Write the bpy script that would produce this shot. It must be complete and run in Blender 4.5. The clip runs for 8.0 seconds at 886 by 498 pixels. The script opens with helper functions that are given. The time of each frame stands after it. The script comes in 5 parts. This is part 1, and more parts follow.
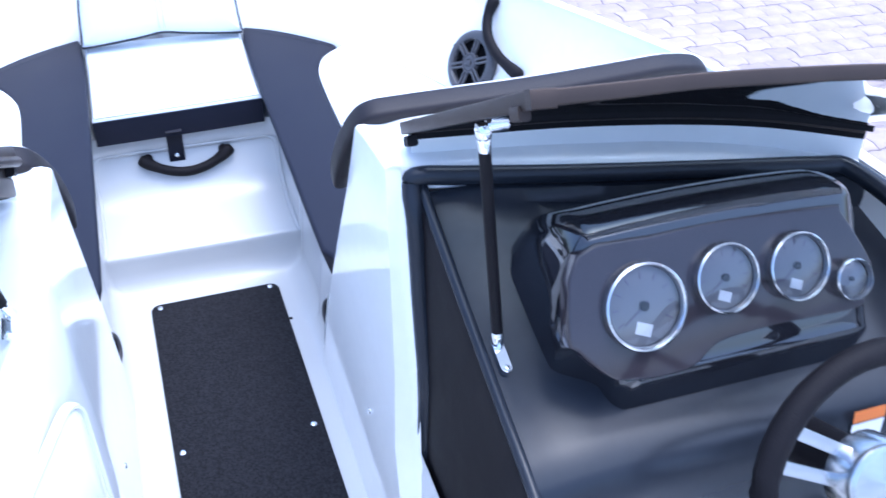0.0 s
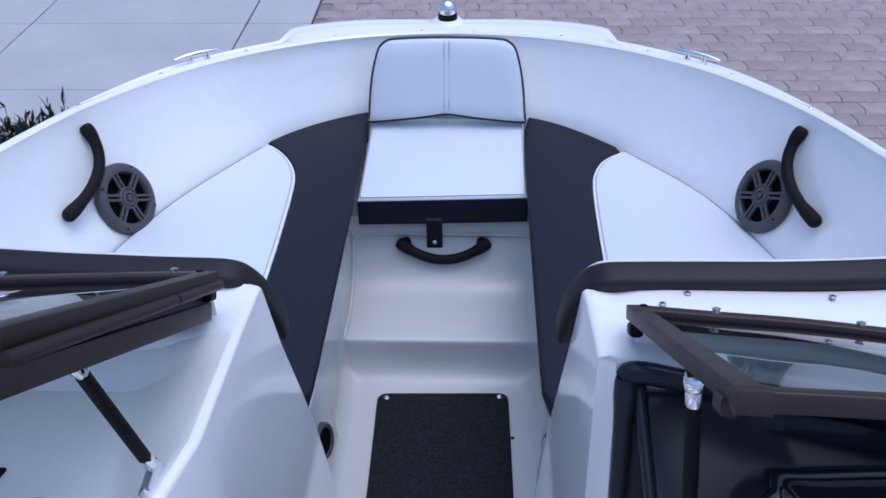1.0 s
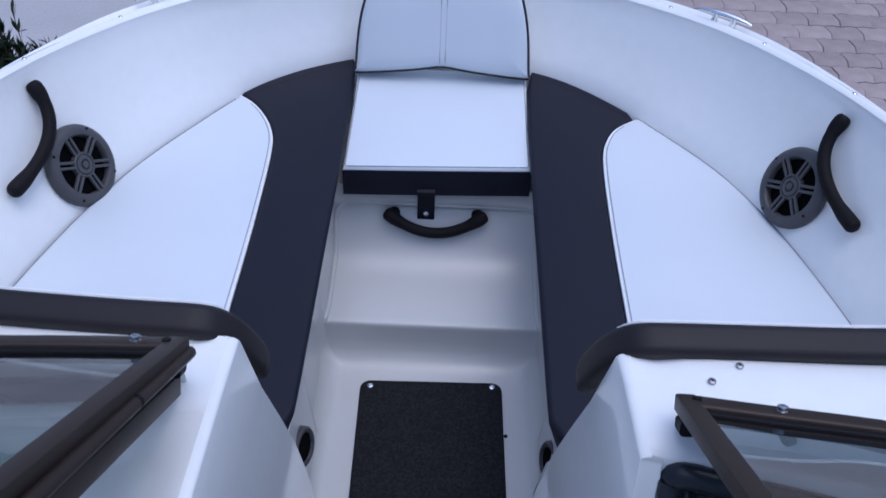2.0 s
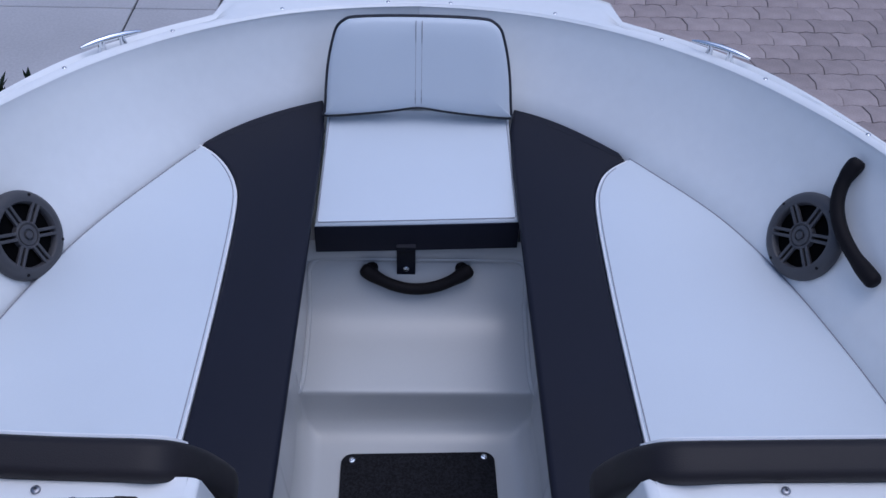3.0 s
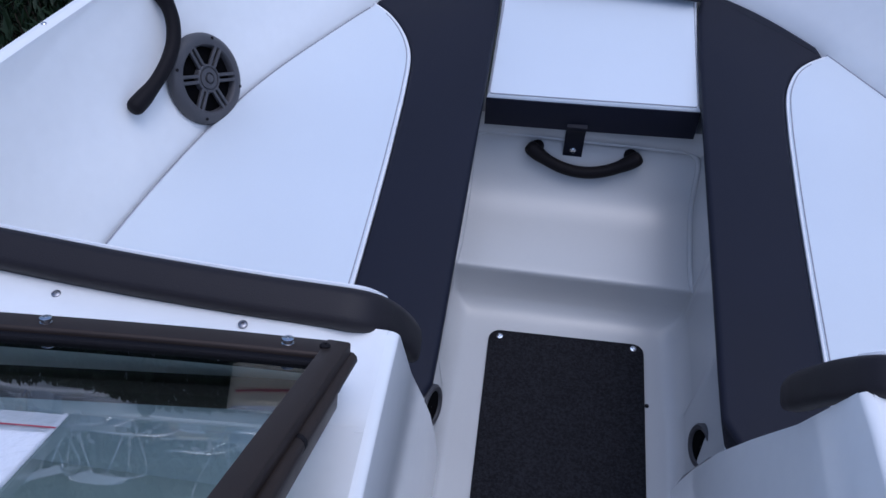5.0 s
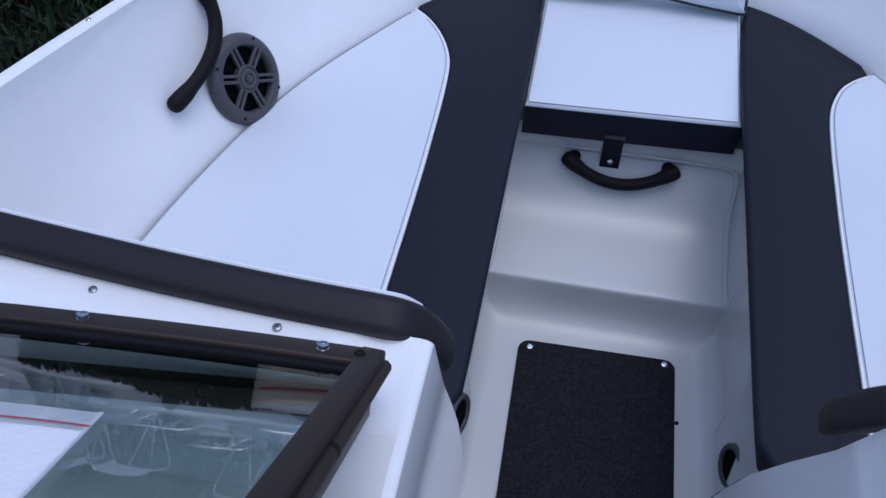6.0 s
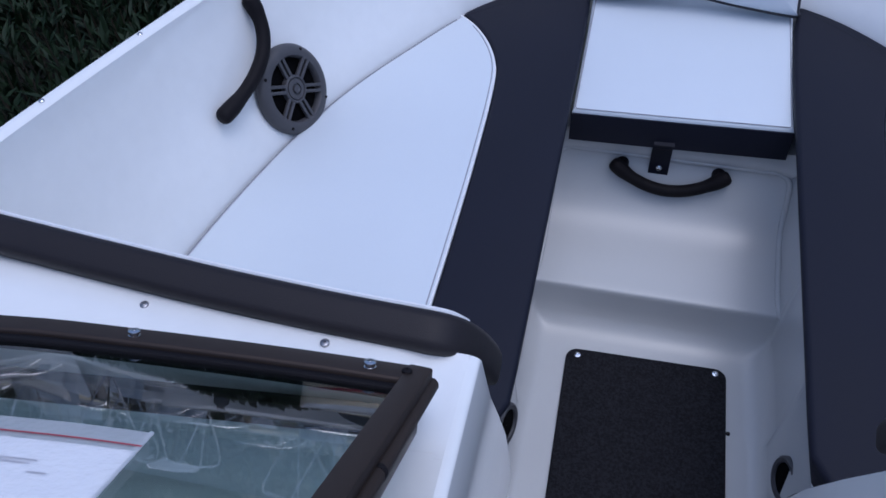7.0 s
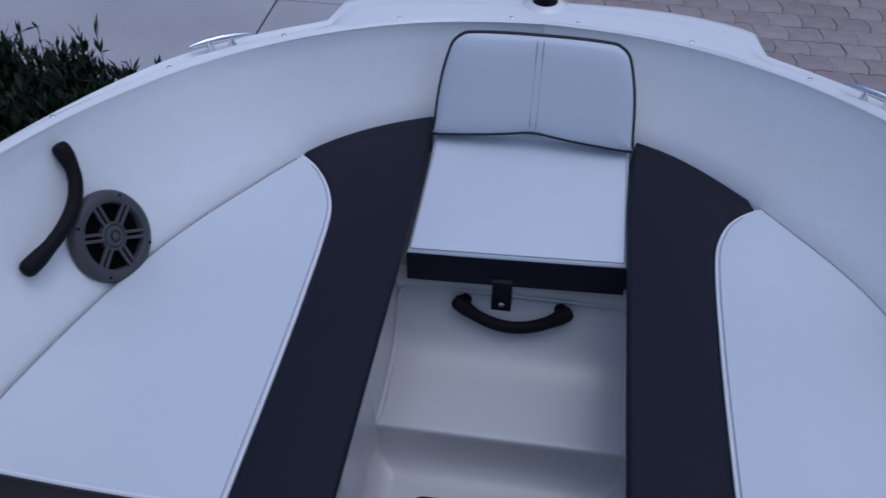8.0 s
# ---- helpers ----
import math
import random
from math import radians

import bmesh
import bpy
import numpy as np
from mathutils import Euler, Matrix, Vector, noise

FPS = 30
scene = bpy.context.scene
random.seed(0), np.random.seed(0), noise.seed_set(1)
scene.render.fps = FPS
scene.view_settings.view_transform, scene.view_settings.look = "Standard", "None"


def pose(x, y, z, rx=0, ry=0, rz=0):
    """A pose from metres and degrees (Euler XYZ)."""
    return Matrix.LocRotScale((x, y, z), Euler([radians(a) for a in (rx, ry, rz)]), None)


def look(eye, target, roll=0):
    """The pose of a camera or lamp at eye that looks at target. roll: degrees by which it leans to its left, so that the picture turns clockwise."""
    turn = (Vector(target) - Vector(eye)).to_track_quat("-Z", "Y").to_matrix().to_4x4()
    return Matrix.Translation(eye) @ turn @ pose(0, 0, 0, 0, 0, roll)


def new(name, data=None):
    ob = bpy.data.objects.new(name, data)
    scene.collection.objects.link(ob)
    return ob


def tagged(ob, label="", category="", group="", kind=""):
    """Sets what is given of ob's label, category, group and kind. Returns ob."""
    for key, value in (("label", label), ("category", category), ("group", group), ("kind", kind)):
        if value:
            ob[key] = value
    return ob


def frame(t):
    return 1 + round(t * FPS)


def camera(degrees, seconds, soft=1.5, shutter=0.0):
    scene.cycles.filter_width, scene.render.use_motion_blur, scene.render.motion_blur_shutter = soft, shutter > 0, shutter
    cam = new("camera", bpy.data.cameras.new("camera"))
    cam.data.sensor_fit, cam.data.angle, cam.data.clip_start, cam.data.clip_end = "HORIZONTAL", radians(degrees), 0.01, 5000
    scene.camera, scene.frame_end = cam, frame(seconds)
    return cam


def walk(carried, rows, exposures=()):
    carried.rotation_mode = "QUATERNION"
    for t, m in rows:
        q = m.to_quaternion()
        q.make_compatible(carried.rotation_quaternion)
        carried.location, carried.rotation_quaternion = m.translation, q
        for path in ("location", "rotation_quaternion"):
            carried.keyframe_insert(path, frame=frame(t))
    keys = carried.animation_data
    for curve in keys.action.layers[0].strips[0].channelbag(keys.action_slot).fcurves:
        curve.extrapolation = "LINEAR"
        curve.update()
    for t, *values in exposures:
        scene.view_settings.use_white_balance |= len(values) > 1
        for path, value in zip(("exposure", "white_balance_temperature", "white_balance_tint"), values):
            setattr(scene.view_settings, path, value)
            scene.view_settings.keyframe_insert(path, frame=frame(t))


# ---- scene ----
cam = camera(51.3, 8.0, soft=1.5, shutter=0.12)

PATH = [
    (0, (-0.066, -2.06, 1.463), (0.483, -0.568, 0.25), 2.4),
    (0.1, (-0.049, -2.032, 1.465), (0.406, -0.502, 0.26), 2.2),
    (0.2, (-0.034, -1.997, 1.466), (0.353, -0.436, 0.276), 2.5),
    (0.3, (-0.009, -1.966, 1.469), (0.31, -0.377, 0.296), 2.7),
    (0.5, (0.033, -1.915, 1.477), (0.222, -0.282, 0.337), 2.8),
    (0.7, (0.068, -1.886, 1.493), (0.13, -0.239, 0.36), 1.5),
    (1, (0.084, -1.845, 1.513), (0.009, -0.21, 0.364), -1.0),
    (1.2, (0.085, -1.811, 1.519), (-0.085, -0.272, 0.252), -2.5),
    (1.3, (0.079, -1.793, 1.525), (-0.106, -0.299, 0.208), -2.4),
    (1.5, (0.069, -1.735, 1.529), (-0.033, -0.28, 0.161), 0.1),
    (1.7, (0.05, -1.665, 1.536), (0.02, -0.213, 0.161), 2.2),
    (2, (0.02, -1.572, 1.547), (0.02, -0.083, 0.211), 2.4),
    (2.2, (-0.006, -1.52, 1.553), (0.049, -0.008, 0.246), 3.2),
    (3.3, (-0.001, -1.36, 1.511), (0.037, 0.106, 0.151), 1.3),
    (3.5, (-0.02, -1.35, 1.502), (-0.015, 0.065, 0.089), 1.0),
    (3.8, (-0.051, -1.344, 1.494), (-0.115, -0.006, 0.009), 1.4),
    (4, (-0.059, -1.359, 1.494), (-0.175, -0.055, -0.018), 0.8),
    (4.5, (-0.081, -1.371, 1.491), (-0.262, -0.078, -0.024), 0.2),
    (4.7, (-0.093, -1.377, 1.488), (-0.254, -0.078, -0.024), 1.2),
    (6, (-0.116, -1.369, 1.48), (-0.34, -0.065, -0.019), 1.4),
    (6.5, (-0.125, -1.37, 1.479), (-0.397, -0.09, -0.033), 0.5),
    (6.8, (-0.121, -1.364, 1.486), (-0.405, -0.091, -0.03), -0.4),
    (7, (-0.119, -1.356, 1.487), (-0.442, -0.071, -0.012), -2.0),
    (7.2, (-0.113, -1.334, 1.491), (-0.467, -0.002, 0.042), -2.5),
    (7.3, (-0.108, -1.326, 1.489), (-0.468, 0.05, 0.083), -2.2),
    (7.5, (-0.081, -1.305, 1.498), (-0.449, 0.132, 0.157), -1.9),
    (7.7, (-0.049, -1.277, 1.494), (-0.391, 0.18, 0.167), -1.2),
    (8, (0.044, -1.247, 1.493), (-0.167, 0.23, 0.161), 0.7),
]
walk(cam, [(t, look(eye, target, roll)) for t, eye, target, roll in PATH], exposures=[(0.0, 1.06, 5020, 11.5), (0.3, 0.68, 5030, 12), (0.5, 0.27, 5040, 13), (0.7, -0.13, 5080, 14.5), (1.0, -0.51, 5190, 15), (1.5, -0.68, 5190, 14.5), (2.2, -0.71, 5190, 14.5), (3.5, -1.16, 5140, 15), (4.5, -0.78, 5140, 14.5), (6.5, -0.84, 5140, 14.5), (7.0, -0.89, 5140, 14.5), (8.0, -1.41, 5120, 15)])

# ---- light ----
world = bpy.data.worlds.new("sky")
world.use_nodes = True
scene.world = world
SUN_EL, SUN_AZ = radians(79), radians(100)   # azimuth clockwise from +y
wn = world.node_tree.nodes
sky = wn.new("ShaderNodeTexSky")
sky.sky_type = "NISHITA"
sky.sun_disc = False
sky.sun_elevation, sky.sun_rotation = SUN_EL, SUN_AZ
sky.air_density, sky.dust_density, sky.ozone_density = 1.0, 4.5, 1.0
wn["Background"].inputs["Strength"].default_value = 0.235
world.node_tree.links.new(sky.outputs["Color"], wn["Background"].inputs["Color"])
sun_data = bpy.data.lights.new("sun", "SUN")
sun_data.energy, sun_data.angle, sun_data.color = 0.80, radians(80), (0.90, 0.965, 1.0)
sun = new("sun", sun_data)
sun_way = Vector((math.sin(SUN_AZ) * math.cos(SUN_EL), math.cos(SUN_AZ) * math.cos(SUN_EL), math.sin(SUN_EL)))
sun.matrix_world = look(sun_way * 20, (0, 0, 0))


# ---- materials ----
def material(name, base, rough=0.5, metal=0.0, vary=0.08, scale=6.0, grain=0.0, grain_scale=500.0, coat=0.0, rough_vary=0.08, sheen=0.0, random_tint=0.0, spec=0.5, edge=0.2):
    """A surface with colour variation at two scales, uneven gloss and a fine relief."""
    m = bpy.data.materials.new(name)
    m.use_nodes = True
    n, l = m.node_tree.nodes, m.node_tree.links
    b = n["Principled BSDF"]
    tc = n.new("ShaderNodeTexCoord")
    big, small = n.new("ShaderNodeTexNoise"), n.new("ShaderNodeTexNoise")
    for t, s, d in ((big, scale, 4.0), (small, grain_scale, 3.0)):
        t.inputs["Scale"].default_value, t.inputs["Detail"].default_value = s, d
        l.new(tc.outputs["Object"], t.inputs["Vector"])
    mix = n.new("ShaderNodeMix")
    mix.data_type = "FLOAT"
    mix.inputs[0].default_value = 0.4
    l.new(big.outputs["Fac"], mix.inputs[2])
    l.new(small.outputs["Fac"], mix.inputs[3])
    ramp = n.new("ShaderNodeValToRGB")
    lo = [max(0, c * (1 - vary)) for c in base]
    hi = [min(1, c * (1 + vary)) for c in base]
    ramp.color_ramp.elements[0].position, ramp.color_ramp.elements[1].position = 0.5 - edge, 0.5 + edge
    ramp.color_ramp.elements[0].color, ramp.color_ramp.elements[1].color = (*lo, 1), (*hi, 1)
    l.new(mix.outputs[0], ramp.inputs["Fac"])
    colour = ramp.outputs["Color"]
    if random_tint:
        info, hsv = n.new("ShaderNodeObjectInfo"), n.new("ShaderNodeHueSaturation")
        mr = n.new("ShaderNodeMapRange")
        mr.inputs["To Min"].default_value, mr.inputs["To Max"].default_value = 1 - random_tint, 1 + random_tint
        l.new(info.outputs["Random"], mr.inputs["Value"])
        l.new(mr.outputs["Result"], hsv.inputs["Value"])
        l.new(colour, hsv.inputs["Color"])
        colour = hsv.outputs["Color"]
    l.new(colour, b.inputs["Base Color"])
    rr = n.new("ShaderNodeMapRange")
    rr.inputs["To Min"].default_value, rr.inputs["To Max"].default_value = max(0.02, rough - rough_vary), min(1, rough + rough_vary)
    l.new(big.outputs["Fac"], rr.inputs["Value"])
    l.new(rr.outputs["Result"], b.inputs["Roughness"])
    b.inputs["Metallic"].default_value = metal
    b.inputs["Specular IOR Level"].default_value = spec
    b.inputs["Coat Weight"].default_value = coat
    b.inputs["Coat Roughness"].default_value = 0.06
    b.inputs["Sheen Weight"].default_value = sheen
    if grain:
        bump = n.new("ShaderNodeBump")
        bump.inputs["Strength"].default_value, bump.inputs["Distance"].default_value = grain, 0.002
        l.new(small.outputs["Fac"], bump.inputs["Height"])
        l.new(bump.outputs["Normal"], b.inputs["Normal"])
    return m


def glass_material(name, tint, ior=1.5):
    m = bpy.data.materials.new(name)
    m.use_nodes = True
    n, l = m.node_tree.nodes, m.node_tree.links
    n.remove(n["Principled BSDF"])
    clear, gloss, fres, mix = (n.new("ShaderNode" + k) for k in ("BsdfTransparent", "BsdfGlossy", "Fresnel", "MixShader"))
    clear.inputs["Color"].default_value = (*tint, 1)
    gloss.inputs["Roughness"].default_value = 0.015
    fres.inputs["IOR"].default_value = ior
    l.new(fres.outputs[0], mix.inputs[0])
    l.new(clear.outputs[0], mix.inputs[1])
    l.new(gloss.outputs[0], mix.inputs[2])
    l.new(mix.outputs[0], n["Material Output"].inputs["Surface"])
    return m


def film_material(name, colour, cloud):
    """Thin plastic film: mostly clear, a little cloudy, glossy."""
    m = bpy.data.materials.new(name)
    m.use_nodes = True
    n, l = m.node_tree.nodes, m.node_tree.links
    b = n["Principled BSDF"]
    b.inputs["Base Color"].default_value = (*colour, 1)
    b.inputs["Roughness"].default_value = 0.18
    clear, mix = n.new("ShaderNodeBsdfTransparent"), n.new("ShaderNodeMixShader")
    wave = n.new("ShaderNodeTexNoise")
    wave.inputs["Scale"].default_value = 35
    bump = n.new("ShaderNodeBump")
    bump.inputs["Strength"].default_value, bump.inputs["Distance"].default_value = 0.3, 0.004
    l.new(wave.outputs["Fac"], bump.inputs["Height"])
    l.new(bump.outputs["Normal"], b.inputs["Normal"])
    mix.inputs[0].default_value = cloud
    l.new(clear.outputs[0], mix.inputs[1])
    l.new(b.outputs[0], mix.inputs[2])
    l.new(mix.outputs[0], n["Material Output"].inputs["Surface"])
    return m


GEL = material("white_gelcoat", (0.84, 0.84, 0.82), 0.07, vary=0.03, scale=3, grain=0.008, grain_scale=40, rough_vary=0.03)
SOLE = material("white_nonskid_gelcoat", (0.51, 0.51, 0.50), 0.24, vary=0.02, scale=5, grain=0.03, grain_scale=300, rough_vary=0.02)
VINYL = material("white_marine_vinyl", (0.628, 0.668, 0.705), 0.46, vary=0.03, scale=4, grain=0.12, grain_scale=700)
DARK = material("navy_black_vinyl", (0.0082, 0.0090, 0.0178), 0.55, vary=0.15, scale=8, grain=0.25, grain_scale=800, spec=0.22)
PIPING = material("black_piping", (0.012, 0.012, 0.018), 0.4, vary=0.1)
THREAD_AND_GAP = material("grey_thread_and_gap_shade", (0.30, 0.30, 0.33), 0.8, vary=0.1, scale=80)
WELT = material("white_welt", (0.80, 0.80, 0.80), 0.4, vary=0.03)
CARPET = material("charcoal_carpet", (0.015, 0.015, 0.018), 0.95, vary=0.42, scale=200, grain=1.0, grain_scale=520, rough_vary=0.04, spec=0.15, edge=0.09)
BRONZE = material("dark_bronze_aluminium", (0.052, 0.039, 0.033), 0.46, metal=0.6, vary=0.12, scale=20, grain=0.05, grain_scale=900, spec=0.25)
RUBBER = material("black_rubber", (0.0058, 0.0046, 0.0060), 0.62, vary=0.2, scale=30, grain=0.4, grain_scale=500, spec=0.18)
BLACK = material("gloss_black_plastic", (0.012, 0.012, 0.015), 0.05, vary=0.2, scale=10, rough_vary=0.02, spec=1.0)
SATIN = material("satin_charcoal_panel", (0.034, 0.028, 0.032), 0.12, vary=0.10, scale=14, rough_vary=0.02)
DASH = material("black_dash_gelcoat", (0.019, 0.022, 0.029), 0.24, vary=0.10, scale=8, grain=0.01, grain_scale=60, spec=0.24, rough_vary=0.01)
CHROME = material("chrome", (0.82, 0.83, 0.85), 0.07, metal=1.0, vary=0.03, rough_vary=0.03)
STEEL = material("stainless_steel", (0.55, 0.56, 0.58), 0.22, metal=1.0, vary=0.06, scale=60)
STUD = material("dull_stud_metal", (0.30, 0.30, 0.32), 0.34, metal=1.0, vary=0.15, scale=90)
GRILLE = material("grey_speaker_plastic", (0.062, 0.060, 0.065), 0.45, vary=0.1, scale=30, grain=0.15, grain_scale=600)
# also stands in for the shade inside the cup and drain holes
CONE_AND_HOLES = material("black_cone_and_hole_shade", (0.0025, 0.0025, 0.003), 0.9, vary=0.2, scale=40, spec=0.08)
GLASS = glass_material("windshield_glass", (0.86, 0.93, 0.90), 2.45)
LENS = glass_material("gauge_lens", (0.88, 0.89, 0.91), 1.75)
FACE = material("gauge_face", (0.20, 0.20, 0.215), 0.35, vary=0.06)
PAPER = material("white_paper", (0.88, 0.88, 0.90), 0.7, vary=0.04, scale=10)
SMOKE = glass_material("folded_pane_glass", (0.84, 0.92, 0.88), 1.5)
BAG = film_material("clear_plastic_bag", (0.80, 0.81, 0.84), 0.42)
CHARCOAL = material("charcoal_vinyl", (0.0150, 0.0122, 0.0142), 0.50, vary=0.12, scale=8, grain=0.2, grain_scale=800, spec=0.28)
RED = material("red_zip", (0.36, 0.035, 0.06), 0.4)
INK = material("grey_ink", (0.16, 0.14, 0.20), 0.8)
ORANGE = material("orange_print", (0.75, 0.20, 0.03), 0.5)
CONCRETE = material("pale_concrete", (0.415, 0.405, 0.41), 0.9, vary=0.16, scale=1.3, grain=0.3, grain_scale=60)
SAND = material("joint_sand", (0.235, 0.195, 0.187), 0.95, vary=0.3, scale=12)
JOINT = material("dark_joint", (0.05, 0.05, 0.05), 0.95, vary=0.3, scale=12)
PAVER = material("faded_clay_paver", (0.325, 0.268, 0.256), 0.9, vary=0.22, scale=7, grain=0.5, grain_scale=90, random_tint=0.12)
# near-black colour carries the shade inside the hedge
HEDGE_SHADE = material("hedge_inner_shade", (0.0045, 0.005, 0.0035), 0.95, vary=0.4, scale=12, grain=0.5, grain_scale=80)
LEAF = material("dark_green_leaf", (0.010, 0.022, 0.007), 0.62, spec=0.25, vary=0.45, scale=7, grain_scale=60)
TWIG = material("brown_twig", (0.06, 0.045, 0.03), 0.9, vary=0.3, scale=20)


# ---- mesh helpers ----
BASE = {}


def thing(name, place, label, category, group="", kind=""):
    """An Empty at the base of a thing."""
    ob = new(name)
    ob.empty_display_size = 0.05
    ob.location = place
    BASE[ob] = Vector(place)
    return tagged(ob, label, category, group, kind)


def finish(me, mat, angle=38):
    me.materials.append(mat)
    me.shade_smooth()
    me.set_sharp_from_angle(angle=radians(angle))
    return me


def part(name, me, mat, parent, label="", angle=38, kind=""):
    """Links a mesh, given in world places, as one part of a thing or of a part."""
    base = BASE[parent]
    me.transform(Matrix.Translation(-base))
    ob = new(name, finish(me, mat, angle))
    ob.parent = parent
    BASE[ob] = base
    return tagged(ob, label, kind=kind)


def solo(name, me, mat, label, category, place=(0, 0, 0), group="", kind="", angle=38):
    """A thing that is one mesh."""
    me.transform(Matrix.Translation(-Vector(place)))
    ob = new(name, finish(me, mat, angle))
    ob.location = place
    BASE[ob] = Vector(place)
    return tagged(ob, label, category, group, kind)


def put(name, me, parent, m, label=""):
    """One more object on a shared mesh (already finished), at the world pose m."""
    ob = new(name, me)
    ob.parent = parent
    ob.matrix_local = Matrix.Translation(-BASE[parent]) @ m
    BASE[ob] = BASE[parent]
    return tagged(ob, label)


def raw(verts, faces):
    me = bpy.data.meshes.new("mesh")
    me.from_pydata([tuple(v) for v in verts], [], faces)
    me.update()
    return me


def from_bm(bm):
    bmesh.ops.recalc_face_normals(bm, faces=bm.faces)
    me = bpy.data.meshes.new("mesh")
    bm.to_mesh(me)
    bm.free()
    return me


def loft(rows, ring=False, caps=False, loop=False, fix=True):
    """A skin over rows of points. ring: each row closes; loop: the last row meets the first; caps: close the ends."""
    n = len(rows[0])
    verts = [Vector(p) for r in rows for p in r]
    faces = []
    for i in range(len(rows) if loop else len(rows) - 1):
        a, b = i * n, (i + 1) % len(rows) * n
        for j in range(n if ring else n - 1):
            k = (j + 1) % n
            faces.append((a + j, a + k, b + k, b + j))
    if caps:
        faces += [tuple(range(n))[::-1], tuple(range(len(verts) - n, len(verts)))]
    bm = bmesh.new()
    vs = [bm.verts.new(v) for v in verts]
    for f in faces:
        bm.faces.new([vs[i] for i in f])
    bmesh.ops.remove_doubles(bm, verts=bm.verts, dist=1e-5)
    if fix:
        return from_bm(bm)
    me = bpy.data.meshes.new("mesh")
    bm.to_mesh(me)
    bm.free()
    return me


def spline(points, steps=8, closed=False):
    """A smooth curve through points (Catmull-Rom)."""
    p = [Vector(q) for q in points]
    n = len(p)
    out = []
    for i in range(n if closed else n - 1):
        a, b, c, d = (p[(i + k) % n] if closed else p[min(max(i + k, 0), n - 1)] for k in (-1, 0, 1, 2))
        for s in range(steps):
            t = s / steps
            out.append(0.5 * (2 * b + (c - a) * t + (2 * a - 5 * b + 4 * c - d) * t * t + (3 * b - a - 3 * c + d) * t ** 3))
    if not closed:
        out.append(p[-1].copy())
    return out


def sweep(path, profile, up=(0, 0, 1), closed=False, caps=True, scales=None):
    """A profile (side, up) drawn along a path."""
    rows, up, n = [], Vector(up), len(path)
    for i, p in enumerate(path):
        a = path[(i - 1) % n] if closed or i else path[0]
        b = path[(i + 1) % n] if closed or i < n - 1 else path[-1]
        t = (Vector(b) - Vector(a)).normalized()
        side = t.cross(up)
        side = side.normalized() if side.length > 1e-4 else Vector((1, 0, 0))
        top = side.cross(t)
        k = scales[i] if scales else 1
        rows.append([Vector(p) + side * (u * k) + top * (v * k) for u, v in profile])
    return loft(rows, ring=True, caps=caps and not closed, loop=closed)


def circle(r, n=12, ry=None):
    return [(r * math.cos(2 * math.pi * i / n), (ry or r) * math.sin(2 * math.pi * i / n)) for i in range(n)]


def rounded(w, h, r, n=3):
    """A rounded rectangle about the origin, anticlockwise."""
    out = []
    for cx, cy, a0 in ((w / 2 - r, h / 2 - r, 0), (-w / 2 + r, h / 2 - r, 90), (-w / 2 + r, -h / 2 + r, 180), (w / 2 - r, -h / 2 + r, 270)):
        for i in range(n + 1):
            a = radians(a0 + 90 * i / n)
            out.append((cx + r * math.cos(a), cy + r * math.sin(a)))
    return out


def tube(path, r, n=10, scales=None, closed=False, up=(0.13, 0.31, 0.94)):
    return sweep(path, circle(r, n), up, closed, True, scales)


def bar(a, b, w, h, r=0.003, up=(0, 0, 1), n=2):
    """A straight bar with rounded edges."""
    return sweep([Vector(a), Vector(b)], rounded(w, h, r, n), up)


def lathe(profile, m=None, n=24):
    """A turned body: (radius, height) pairs round the z axis, at the pose m."""
    rows = [[Vector((r * math.cos(2 * math.pi * j / n), r * math.sin(2 * math.pi * j / n), z)) for j in range(n)] for r, z in profile]
    me = loft(rows, ring=True)
    if m:
        me.transform(m)
    return me


def facing(place, normal, spin=0.0):
    """A pose at place whose z axis is normal, its y axis as far up as can be."""
    z = Vector(normal).normalized()
    x = Vector((0, 0, 1)).cross(z)
    x = x.normalized() if x.length > 1e-4 else Vector((1, 0, 0))
    y = z.cross(x)
    m = Matrix((x, y, z)).transposed().to_4x4()
    return Matrix.Translation(place) @ m @ Matrix.Rotation(radians(spin), 4, "Z")


def shrink(outline, d):
    """An outline (2D, anticlockwise) moved inwards by d."""
    n, out = len(outline), []
    for i in range(n):
        a, b, c = (Vector(outline[(i + k) % n][:2]) for k in (-1, 0, 1))
        e, f = (b - a).normalized(), (c - b).normalized()
        m = Vector((-e.y, e.x)) + Vector((-f.y, f.x))
        m = m.normalized() if m.length > 1e-4 else Vector((-e.y, e.x))
        k = min(1.8, 1 / max(0.4, m.dot(Vector((-e.y, e.x)))))
        out.append(b + m * d * k)
    return out


def anticlockwise(outline):
    area = sum(outline[i - 1][0] * outline[i][1] - outline[i][0] * outline[i - 1][1] for i in range(len(outline)))
    return outline if area > 0 else outline[::-1]


